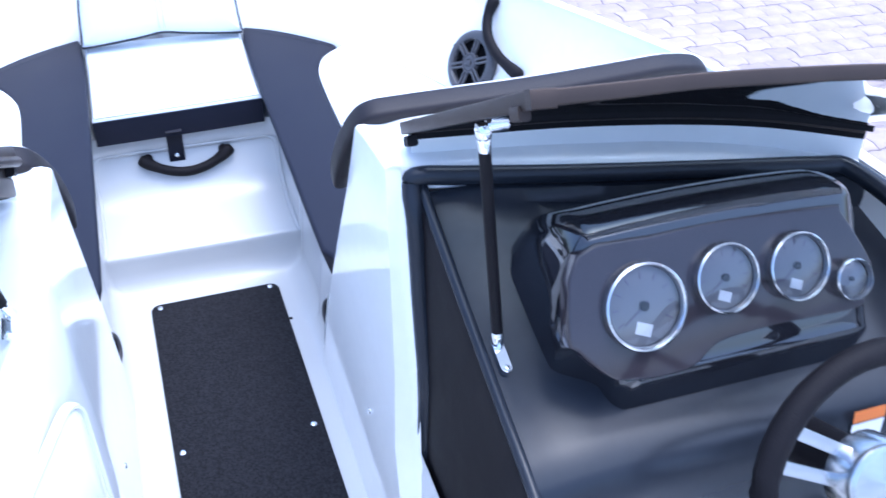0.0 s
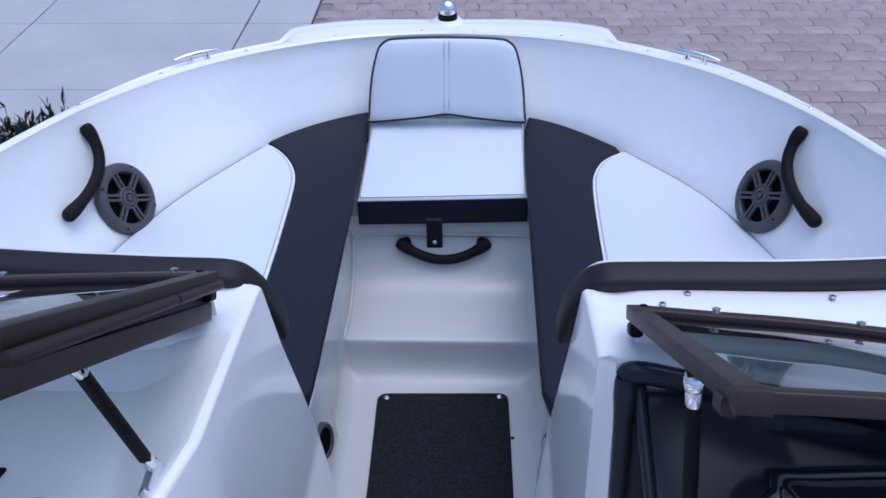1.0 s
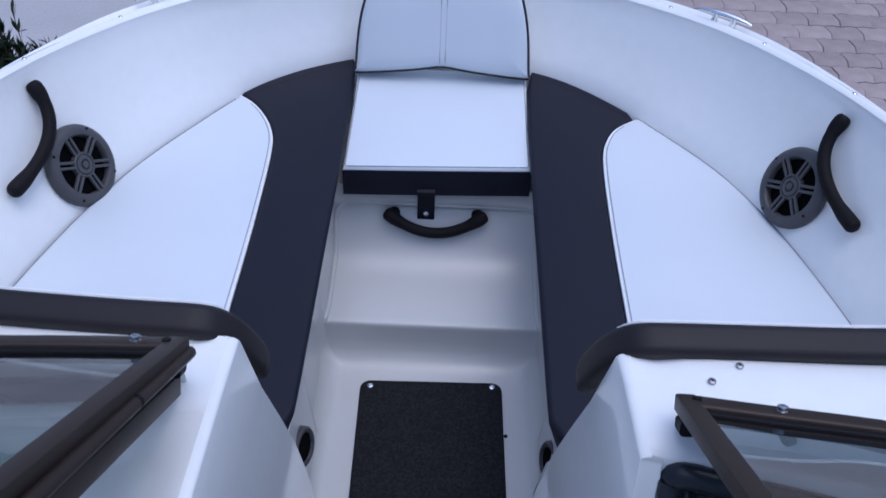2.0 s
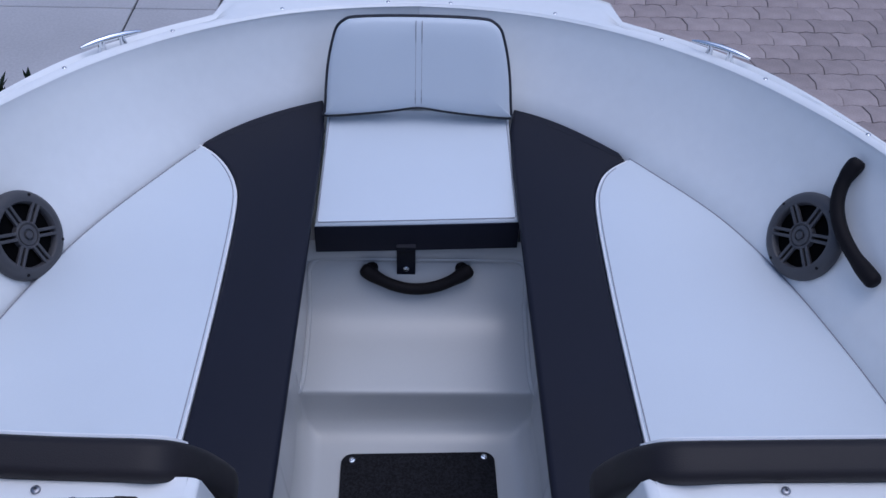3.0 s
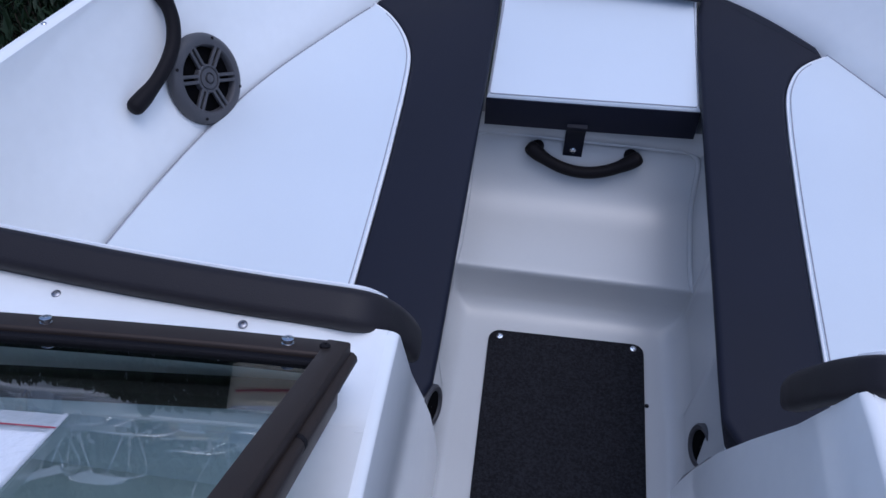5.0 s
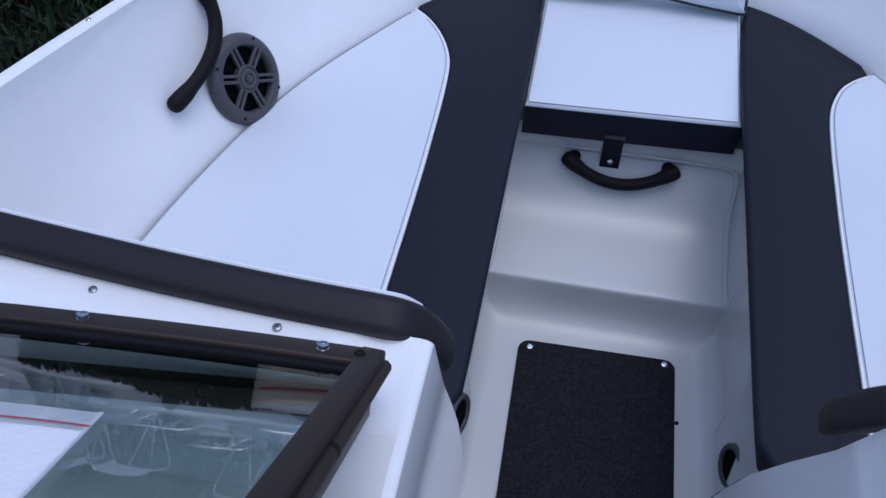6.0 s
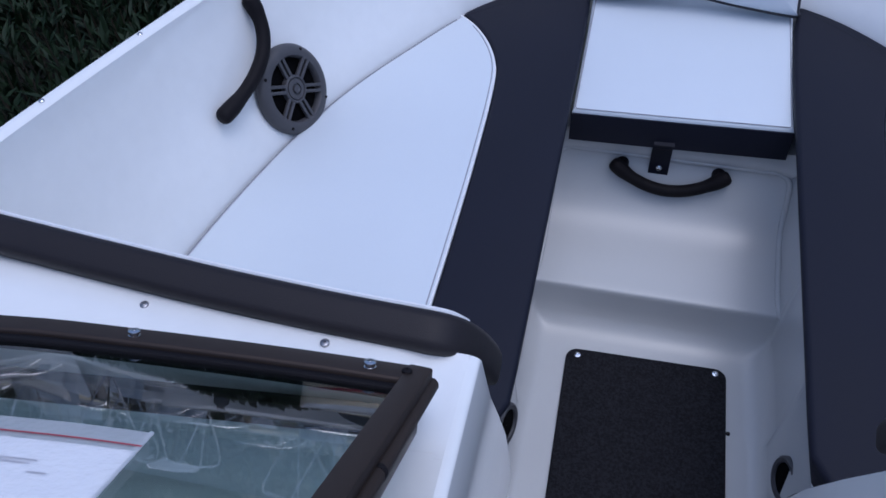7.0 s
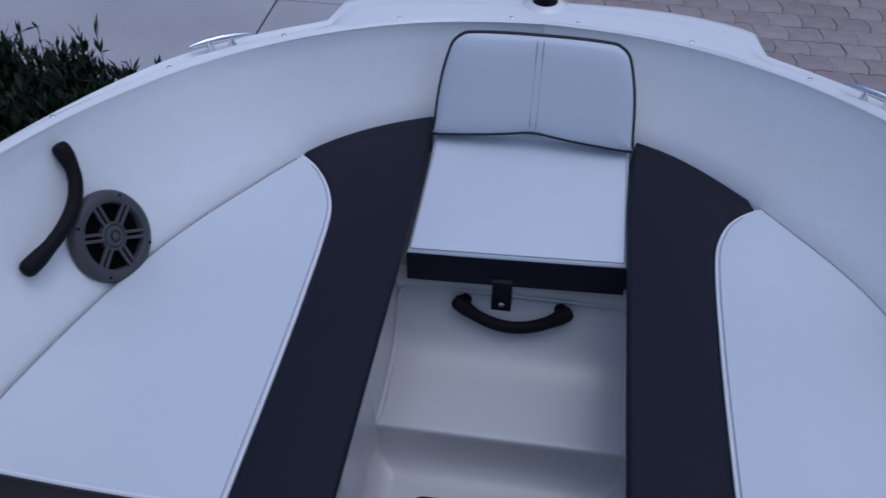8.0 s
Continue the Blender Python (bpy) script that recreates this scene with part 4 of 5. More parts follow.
strut((0.272, -1.252, 0.960), (0.297, -1.290, 0.6635), (0, -0.31, 0.95), "black windshield strut with chrome ends standing on the helm dash")
strut((-0.266, -1.262, 0.986), (-0.250, -1.205, 0.782), (-0.60, -0.05, 0.80), "black windshield strut with chrome ends standing on the passenger console")
part("latch", bar((0.263, -1.350, 1.033), (0.263, -1.370, 1.045), 0.013, 0.016, 0.004, up=RAIL_UP), BRONZE, wind_r, "bronze latch block")

# gauges in the pod
G_N = Vector((0, -0.85, 0.52)).normalized()


def gauge(x, y, z, r, label):
    m = facing((x, y, z), G_N)
    g = thing("gauge", (x, y, z), label, "gauge", "dash gauges")
    part("bezel", lathe([(r * 0.87, 0.001), (r * 0.89, 0.006), (r * 0.93, 0.0085), (r * 0.98, 0.007), (r, 0.003), (r, -0.012), (r * 0.80, -0.012)], m, 40), STEEL, g, "chrome bezel")
    dial = part("dial", lathe([(r * 0.89, -0.004), (r * 0.88, -0.0035), (0.0005, -0.0034)], m, 32), FACE, g, "pale dial")
    for k in range(-4, 5):
        a = radians(90 + k * 30)
        p0, p1 = (m @ Vector((r * q * math.cos(a), r * q * math.sin(a), -0.0028)) for q in (0.60, 0.76))
        part("tick", bar(p0, p1, r * 0.035, 0.0008, 0.0002, up=G_N), INK, dial, "thin grey tick")
    p0, p1 = (m @ Vector((r * q * math.cos(radians(215)), r * q * math.sin(radians(215)), -0.001)) for q in (-0.15, 0.62))
    part("needle", bar(p0, p1, r * 0.035, 0.001, 0.0003, up=G_N), INK, dial, "thin grey needle")
    part("needle_hub", lathe([(r * 0.11, -0.003), (r * 0.11, 0.001), (r * 0.06, 0.002), (0.0003, 0.002)], m, 14), RUBBER, dial, "black needle hub")
    if r > 0.04:
        q = m @ Matrix.Translation((-r * 0.05, -r * 0.52, -0.0025)) @ Matrix.Rotation(radians(-22), 4, "Z")
        part("display", raw([q @ Vector((u, v, 0)) for u, v in ((-r * 0.20, -r * 0.14), (r * 0.20, -r * 0.14), (r * 0.20, r * 0.14), (-r * 0.20, r * 0.14))], [(0, 1, 2, 3)]), PAPER, dial, "small white display")
    ln = part("lens", lathe([(r * 0.90, 0.003), (r * 0.6, 0.0065), (r * 0.3, 0.0078), (0.0005, 0.0082)], m, 32), LENS, g, "clear domed lens")
    ln.visible_shadow = False


gauge(0.443, -1.3685, 0.762, 0.054, "large round chrome-rimmed gauge in the black pod")
gauge(0.555, -1.3615, 0.774, 0.044, "round chrome-rimmed gauge in the black pod")
gauge(0.657, -1.3635, 0.771, 0.044, "round chrome-rimmed gauge in the black pod")
gauge(0.735, -1.3800, 0.745, 0.0275, "small round chrome-rimmed gauge in the black pod")

# steering wheel
wm = facing((0.632, -1.600, 0.650), (0, -0.90, 0.44))
wheel = thing("steering_wheel", wm.translation, "black three-spoke steering wheel with brushed metal spokes", "steering wheel")
part("rim", tube([wm @ Vector((0.152 * math.cos(a), 0.152 * math.sin(a), 0)) for a in [2 * math.pi * i / 40 for i in range(40)]], 0.0155, 12, closed=True), RUBBER, wheel, "padded black rim")
part("hub", lathe([(0.050, -0.03), (0.050, 0.0), (0.046, 0.008), (0.040, 0.010), (0.039, 0.006), (0.0005, 0.012)], wm, 28), STEEL, wheel, "silver hub cap")
part("column", lathe([(0.032, -0.14), (0.032, -0.03)], wm, 20), RUBBER, wheel, "black column")
for a in (150, 30, 270):
    c, q = Vector((math.cos(radians(a)), math.sin(radians(a)), 0)), Vector((-math.sin(radians(a)), math.cos(radians(a)), 0))
    for d in (-0.016, 0.016):
        part("spoke", bar(wm @ (c * 0.040 + q * d - Vector((0, 0, 0.012))), wm @ (c * 0.142 + q * d * 1.3), 0.016, 0.005, 0.002, up=wm.to_3x3() @ Vector((0, 0, 1))), STEEL, wheel, "brushed metal spoke")
part("throttle_label", raw([(0.715, -1.4795, 0.588), (0.765, -1.4795, 0.588), (0.765, -1.4755, 0.606), (0.715, -1.4755, 0.606)], [(0, 1, 2, 3)]), ORANGE, dash, "orange warning label")
part("label_paper", raw([(0.715, -1.4835, 0.556), (0.765, -1.4835, 0.556), (0.765, -1.4797, 0.586), (0.715, -1.4797, 0.586)], [(0, 1, 2, 3)]), PAPER, dash, "white warning label")

# cup holder and dark pad in the port tray
cup = thing("cup_holder", (-0.396, -1.241, 0.706), "round black cup holder with a grey rim sunk in the tray", "cup holder")
cm = Matrix.Translation((-0.396, -1.241, 0.706))
part("rim", lathe([(0.0405, 0.0008), (0.0425, 0.0012), (0.0470, 0.0030), (0.0505, 0.0058), (0.0525, 0.0066), (0.0540, 0.0052), (0.0545, 0.0)], cm, 48), STEEL, cup, "dished stainless rim")
# no hole is cut: a flat disc, black for the shade down the well
part("well", lathe([(0.0410, 0.0014), (0.0405, 0.0006), (0.0005, 0.0004)], cm, 36), CONE_AND_HOLES, cup, "flat black disc standing in for the shaded well")
tm = [(-x, y) for x, y in ((0.452, -1.145), (0.80, -1.140), (0.80, -1.40), (0.515, -1.40))]
solo("tray_pad", pad(tm, 0.7065, 0.712, 0.002), RUBBER, "flat black rubber pad lying in the tray", "pad", (-0.6, -1.27, 0.7065))
hatch_n, hatch_u = Vector((1, -0.33, 0.02)).normalized(), Vector((0.33, 1, 0)).normalized()
hatch_v, hatch_c = hatch_n.cross(hatch_u), Vector((-0.2265, -1.290, 0.50))
hatch_v = hatch_v if hatch_v.z > 0 else -hatch_v


def hatch_ring(grow, lift):
    return [hatch_c + hatch_u * (-0.036 + u) + hatch_v * (0.006 + v) + hatch_n * lift for u, v in rounded(0.214 + grow, 0.318 + grow, 0.045 + grow / 2, 8)]


hatch = part("hatch_frame", loft([hatch_ring(0.020, -0.004), hatch_ring(0.019, 0.003), hatch_ring(0.014, 0.006), hatch_ring(0.006, 0.006), hatch_ring(0.003, 0.001)], ring=True), GEL, port, "white moulded hatch frame")
part("hatch_cover", loft([hatch_ring(0.0, 0.0), hatch_ring(-0.001, 0.003), hatch_ring(-0.006, 0.0045)], ring=True, caps=True), GEL, hatch, "white rounded hatch cover")

# drain holes at the foot of the walls, and the panel tabs beside them
for s, y, z in ((1, -0.552, 0.110), (-1, -0.556, 0.130)):
    hm = facing((0.237 if s > 0 else -0.2245, y, z), (-s, -0.25, 0.20)) @ Matrix.Scale(1.15, 4)
    hole = thing("drain_outlet", hm.translation, "round black drain outlet in the footwell wall", "drain", "drain outlets")
    part("collar", lathe([(0.024, 0.0), (0.0255, 0.006), (0.031, 0.007), (0.034, 0.004), (0.0345, -0.012)], hm, 28), GRILLE, hole, "dark grey collar")
    # the bore is a flat disc coloured as its shaded depth
    part("bore", lathe([(0.0248, 0.0030), (0.0005, 0.0030)], hm, 24), CONE_AND_HOLES, hole, "flat black disc standing in for the shaded bore")
edge_z = [0.06 + 0.02 * k for k in range(11)]
for s, owner in ((1, helm), (-1, port)):
    edge = [(s * lerp(0.204, 0.214, z / 0.77), along([(f[0], f[1]) for f in FRONT_EDGE], z) - 0.001, z) for z in edge_z]
    part("edge_flange", loft([edge, [(x + s * 0.007, y2 + 0.004, z2) for x, y2, z2 in edge], [(x + s * 0.020, y2 + 0.004, z2) for x, y2, z2 in edge]]), GEL, owner, "white moulded edge flange")
bolt_me = finish(lathe([(0.005, 0), (0.005, 0.002), (0.003, 0.003), (0.0005, 0.0032)], n=12), STEEL)
for owner, s in ((helm, 1), (port, -1)):
    put("panel_screw", bolt_me, owner, facing((s * 0.1985, -1.02, 0.30), (-s, 0, 0)), "steel panel screw")

put("stud_base", finish(lathe([(0.004, 0), (0.004, 0.002), (0.0005, 0.003)], n=10), RUBBER), mat, Matrix.Translation((0.1645, -0.416, 0.0005)), "small black stud base")

# documents in a zip bag on the passenger console
bag = thing("document_bag", (-0.5, -1.2, 0.98), "clear zip bag with red strip holding white papers on the windshield", "document bag")
pane_a, pane_b, pane_c = Vector((-0.250, -0.945, 0.832)), Vector((-0.62, -0.963, 0.828)), Vector((-0.278, -1.345, 1.076))
bag_n = (pane_b - pane_a).cross(pane_c - pane_a).normalized()
bag_n = bag_n if bag_n.z > 0 else -bag_n
bx = (pane_b - pane_a + Vector((0, -0.012, 0.0))).normalized()
by = bag_n.cross(bx)
by = by if by.y > 0 else -by
bm0 = Vector((-0.406, -1.078, 0.0))
bm0.z = pane_a.z - ((bm0 - pane_a).x * bag_n.x + (bm0 - pane_a).y * bag_n.y) / bag_n.z


def sheet(u0, u1, v0, v1, z, wave):
    rows = []
    for i in range(11):
        u = lerp(u0, u1, i / 10)
        row = []
        for j in range(11):
            v = lerp(v0, v1, j / 10)
            lift = z + wave * math.sin(9 * u + 14 * v) + wave * 0.6 * math.sin(31 * u - 8 * v)
            row.append(bm0 + bx * u + by * v + bag_n * lift)
        rows.append(row)
    return loft(rows)


papers = part("papers", sheet(0.005, 0.215, -0.262, -0.0225, 0.0035, 0.0008), PAPER, bag, "white papers")
film = part("bag_film", sheet(0.0, 0.222, -0.268, 0.0, 0.0058, 0.0012), BAG, bag, "clear plastic film")
film.visible_shadow = False
part("zip_strip", sheet(0.0, 0.222, -0.0215, -0.0195, 0.0070, 0.0012), RED, film, "red zip strip")
part("bag_edge", sheet(0.0, 0.003, -0.268, 0.0, 0.0068, 0.0012), BAG, film, "folded film edge")
for u0, u1, v in ((0.060, 0.120, -0.050), (0.064, 0.110, -0.054), (0.046, 0.060, -0.064), (0.075, 0.150, -0.096), (0.070, 0.130, -0.108), (0.075, 0.160, -0.135)):
    part("text_bar", sheet(u0, u1, v, v + 0.0016, 0.0044, 0.0008), INK, papers, "line of unreadable print")

# ---- paving ----
solo("paving_bed", raw([(-14, -6, GROUND_Z - 0.012), (12, -6, GROUND_Z - 0.012), (12, 16, GROUND_Z - 0.012), (-14, 16, GROUND_Z - 0.012)], [(0, 1, 2, 3)]), SAND, "sandy bed under the paving", "ground", (0, 0, GROUND_Z - 0.012), kind="structure")


def block(w, d, h, r):
    """A paving piece, chamfered, its top at z = 0."""
    rows = [[(x, y, -h) for x, y in rounded(w, d, r, 1)], [(x, y, -r * 0.6) for x, y in rounded(w, d, r, 1)], [(x, y, 0) for x, y in rounded(w - r, d - r, r, 1)]]
    return loft(rows, ring=True, caps=True)


drive = thing("concrete_drive", (-4, 4, GROUND_Z), "pale grey concrete slabs with dark joints", "pavement", kind="structure")
slab_me = finish(block(1.772, 1.242, 0.1, 0.008), CONCRETE)
strip_me = finish(block(0.520, 1.242, 0.1, 0.008), CONCRETE)
for j in range(-8, 10):
    y = 4.05 + 0.626 + 1.252 * (j - 1)
    put("slab", strip_me, drive, Matrix.Translation((-1.286 - 0.262, y, GROUND_Z)))
    for i in range(6):
        put("slab", slab_me, drive, Matrix.Translation((-1.286 - 0.530 - 0.891 - 1.784 * i, y, GROUND_Z)))
for k in range(4):
    x = -1.286 - 0.526 - 1.784 * k
    part("joint_filler", bar((x, -6, GROUND_Z - 0.012), (x, 16, GROUND_Z - 0.012), 0.012, 0.014, 0.002), JOINT, drive, "dark tarred joint")
part("joint_filler", bar((-1.281, -6, GROUND_Z - 0.012), (-1.281, 16, GROUND_Z - 0.012), 0.014, 0.014, 0.002), JOINT, drive, "dark tarred joint")
paving = thing("paver_yard", (2, 4, GROUND_Z), "faded reddish clay pavers laid in staggered rows", "pavement", kind="structure")
PW, PD = 0.205, 0.170


def paver(w, d, gap):
    """An interlocking paver: its sides are kinked so that staggered rows lock together; the top at z = 0."""
    line = [(-w / 2, -d / 2), (-w / 4, -d / 2 + 0.014), (0, -d / 2), (w / 4, -d / 2 + 0.014), (w / 2, -d / 2), (w / 2 + 0.018, 0), (w / 2, d / 2), (w / 4, d / 2 + 0.014), (0, d / 2), (-w / 4, d / 2 + 0.014), (-w / 2, d / 2), (-w / 2 + 0.018, 0)]
    low, high = shrink(line, gap), shrink(line, gap + 0.0035)
    return loft([[(p.x, p.y, -0.03) for p in low], [(p.x, p.y, -0.0025) for p in low], [(p.x, p.y, 0) for p in high]], ring=True, caps=True)


paver_me = [finish(paver(PW, PD, g), PAVER) for g in (0.0012, 0.0018, 0.0028)]
rnd = random.Random(4)
far, count = bmesh.new(), 0
for j in range(-38, 52):
    y = 0.4 + PD * j
    for i in range(36):
        x = -1.27 + PW * (i + 0.5 * (j % 2)) + PW / 2
        m = Matrix.Translation((x + rnd.uniform(-0.002, 0.002), y, GROUND_Z + rnd.uniform(-0.003, 0.001))) @ Euler((rnd.gauss(0, 0.006), rnd.gauss(0, 0.006), rnd.gauss(0, 0.008))).to_matrix().to_4x4()
        me = rnd.choice(paver_me)
        near = 0.8 < x < 4.2 and 2.4 < y < 5.6
        if near and count < 300:
            put("paver", me, paving, m)
            count += 1
        else:
            tmp = me.copy()
            tmp.transform(m)
            far.from_mesh(tmp)
            bpy.data.meshes.remove(tmp)
far_me = bpy.data.meshes.new("mesh")
far.to_mesh(far_me)
far.free()
part("far_pavers", far_me, PAVER, paving, kind="stuff")

# ---- hedge beside the boat ----
hedge = thing("hedge", (-2.2, 0.2, GROUND_Z), "dense dark green hedge with narrow upright leaves beside the boat", "hedge")
rnd = random.Random(9)


def hedge_top(x, y):
    """Height of the clipped hedge; it slumps towards its ends and sides."""
    e = smooth(1.80, 1.52, y + 0.30 * (x + 2)) * smooth(-1.20, -1.40, x) * smooth(-3.75, -3.4, x)
    return GROUND_Z + 0.10 + (0.94 + 0.10 * noise.noise(Vector((x * 2.2, y * 2.2, 0.3))) + 0.05 * noise.noise(Vector((x * 6, y * 6, 1.3)))) * e ** 0.35


lv, lf, tv = [], [], []
for k in range(6200):
    edge = rnd.random()
    x, y = rnd.uniform(-3.6, -1.20), rnd.uniform(-0.95, 2.2)
    if edge < 0.30:
        y = rnd.uniform(1.15, 2.2)
    elif edge < 0.55:
        x = rnd.uniform(-1.8, -1.20)
    z1 = hedge_top(x, y) + rnd.uniform(-0.10, 0.03) + (rnd.uniform(0.02, 0.11) if rnd.random() < 0.13 else 0)
    base = Vector((x, y, max(GROUND_Z + 0.05, z1 - rnd.uniform(0.25, 0.5))))
    tip = Vector((x + rnd.gauss(0, 0.05), y + rnd.gauss(0, 0.05), z1))
    for q in range(rnd.randint(13, 19)):
        t = rnd.uniform(0.05, 1.0) ** 0.7
        p = base.lerp(tip, t)
        a, pitch = rnd.uniform(0, 2 * math.pi), radians(rnd.gauss(58, 16))
        d = Vector((math.cos(a) * math.cos(pitch), math.sin(a) * math.cos(pitch), math.sin(pitch)))
        side = d.cross(Vector((0, 0, 1))).normalized()
        L, w = rnd.uniform(0.045, 0.09), rnd.uniform(0.0055, 0.0095)
        n0 = len(lv)
        droop = Vector((0, 0, -L * rnd.uniform(0, 0.18)))
        lv += [p, p + d * L * 0.45 + side * w, p + d * L + droop, p + d * L * 0.45 - side * w]
        lf += [(n0, n0 + 1, n0 + 2), (n0, n0 + 2, n0 + 3)]
    tv.append((base, tip))
part("leaves", raw(lv, lf), LEAF, hedge, "narrow dark green leaves", angle=180, kind="stuff")
tw_v, tw_f = [], []
for base, tip in tv:
    n0 = len(tw_v)
    for p, r in ((Vector((base.x, base.y, max(GROUND_Z, base.z - 0.5))), 0.004), (tip, 0.0015)):
        tw_v += [p + Vector((r, 0, 0)), p + Vector((-r * 0.5, r * 0.87, 0)), p + Vector((-r * 0.5, -r * 0.87, 0))]
    tw_f += [(n0 + i, n0 + (i + 1) % 3, n0 + 3 + (i + 1) % 3, n0 + 3 + i) for i in range(3)]
part("brushwood", raw(tw_v, tw_f), TWIG, hedge, "thin brown twigs", kind="stuff")
# a dark sheet under the leaves stands in for the hedge's inner shade
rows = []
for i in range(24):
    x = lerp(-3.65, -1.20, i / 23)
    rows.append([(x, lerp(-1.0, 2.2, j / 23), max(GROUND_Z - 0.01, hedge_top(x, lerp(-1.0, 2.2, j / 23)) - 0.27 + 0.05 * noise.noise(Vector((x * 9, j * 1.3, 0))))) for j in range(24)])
part("shade_sheet", loft(rows), HEDGE_SHADE, hedge, "near-black sheet standing in for the shade inside the hedge")


# ---- the yard around, seen in the glass ----
TREE_LEAF = material("broad_tree_leaf", (0.028, 0.055, 0.026), 0.55, vary=0.4, scale=3, grain_scale=30)
BARK = material("grey_brown_bark", (0.09, 0.07, 0.05), 0.9, vary=0.3, scale=9, grain=0.5, grain_scale=60)
STUCCO = material("ochre_stucco", (0.50, 0.38, 0.20), 0.9, vary=0.12, scale=3, grain=0.4, grain_scale=120)
CREAM = material("cream_gelcoat", (0.78, 0.68, 0.48), 0.12, vary=0.04, scale=3)
HULL_DARK = material("dark_green_gelcoat", (0.020, 0.026, 0.024), 0.2, vary=0.05, coat=0.4)
TYRE = material("tyre_rubber", (0.02, 0.02, 0.02), 0.8, vary=0.2, scale=30)


def tree(x, y, h, r, seed):
    rn = random.Random(seed)
    t = thing("tree", (x, y, GROUND_Z), "broad dark green yard tree with a forked trunk", "tree", "yard trees")
    trunk = [Vector((x, y, GROUND_Z - 0.05)), Vector((x + rn.uniform(-0.1, 0.1), y, GROUND_Z + h * 0.2)), Vector((x + rn.uniform(-0.2, 0.2), y + rn.uniform(-0.2, 0.2), GROUND_Z + h * 0.45))]
    part("trunk", tube(spline(trunk, 4), 0.14, 9, [1.35 - 0.09 * i for i in range(9)]), BARK, t)
    lv, lf = [], []
    for k in range(9):
        a = 2 * math.pi * k / 9 + rn.uniform(-0.3, 0.3)
        e = trunk[-1] + Vector((math.cos(a) * r * rn.uniform(0.3, 0.75), math.sin(a) * r * rn.uniform(0.3, 0.75), h * rn.uniform(0.05, 0.42)))
        part("limb", tube([trunk[-1] - Vector((0, 0, 0.2)), trunk[-1].lerp(e, 0.5) + Vector((0, 0, 0.15)), e], 0.055, 6, [1, 0.7, 0.35]), BARK, t)
        for q in range(420):
            d = Vector((rn.gauss(0, 1), rn.gauss(0, 1), rn.gauss(0, 0.8))) * r * 0.24
            p, n = e + d, Vector((rn.gauss(0, 1), rn.gauss(0, 1), rn.gauss(0, 1))).normalized()
            u = n.orthogonal().normalized()
            v, s = n.cross(u), rn.uniform(0.05, 0.12)
            n0 = len(lv)
            lv += [p - u * s, p + v * s * 0.5, p + u * s, p - v * s * 0.5]
            lf.append((n0, n0 + 1, n0 + 2, n0 + 3))
    part("crown", raw(lv, lf), TREE_LEAF, t, "uneven leafy crown", angle=180, kind="stuff")


for i, (x, y, h, r) in enumerate(((-22.0, 24.0, 6.0, 3.0), (-15.5, 31.0, 6.4, 3.2), (-9.0, 33.0, 5.8, 3.0), (-27.0, 12.0, 6.0, 3.0), (-3.0, 34.0, 6.2, 3.0), (-27, 0.0, 6.0, 3.0), (12.0, 36.0, 6.0, 3.0))):
    tree(x, y, h, r, 20 + i)

# dark bushes behind the parked boats, and a clipped row before them
def leaf_mass(name, label, start, end, depth, z0, z1, count, size, seed, mat):
    rn = random.Random(seed)
    t = thing(name, (start[0], start[1], GROUND_Z), label, "bushes")
    a, b = Vector((*start, 0)), Vector((*end, 0))
    across = (b - a).normalized().cross(Vector((0, 0, 1)))
    lv, lf = [], []
    for k in range(count):
        u = rn.random()
        top = lerp(z0, z1, 0.80 + 0.20 * noise.noise(Vector((u * (b - a).length * 0.4, seed, 0.5))))
        p = a.lerp(b, u) + across * rn.uniform(-depth, depth) + Vector((0, 0, lerp(z0, top, rn.random() ** 0.8)))
        n = Vector((rn.gauss(0, 1), rn.gauss(0, 1), rn.gauss(0, 1))).normalized()
        q = n.orthogonal().normalized()
        v, s = n.cross(q), size * rn.uniform(0.6, 1.4)
        n0 = len(lv)
        lv += [p - q * s, p + v * s * 0.6, p + q * s, p - v * s * 0.6]
        lf.append((n0, n0 + 1, n0 + 2, n0 + 3))
    part("foliage", raw(lv, lf), mat, t, "loose dark foliage", angle=180, kind="stuff")


leaf_mass("bushes", "tall dark green bushes along the edge of the yard", (-34, 26), (4, 40), 1.2, GROUND_Z, GROUND_Z + 5.2, 9000, 0.26, 5, TREE_LEAF)
leaf_mass("low_hedge", "low dark hedge across the yard behind a parked car", (-9.0, 12.6), (-2.0, 15.2), 0.4, GROUND_Z, GROUND_Z + 1.75, 9000, 0.085, 6, LEAF)


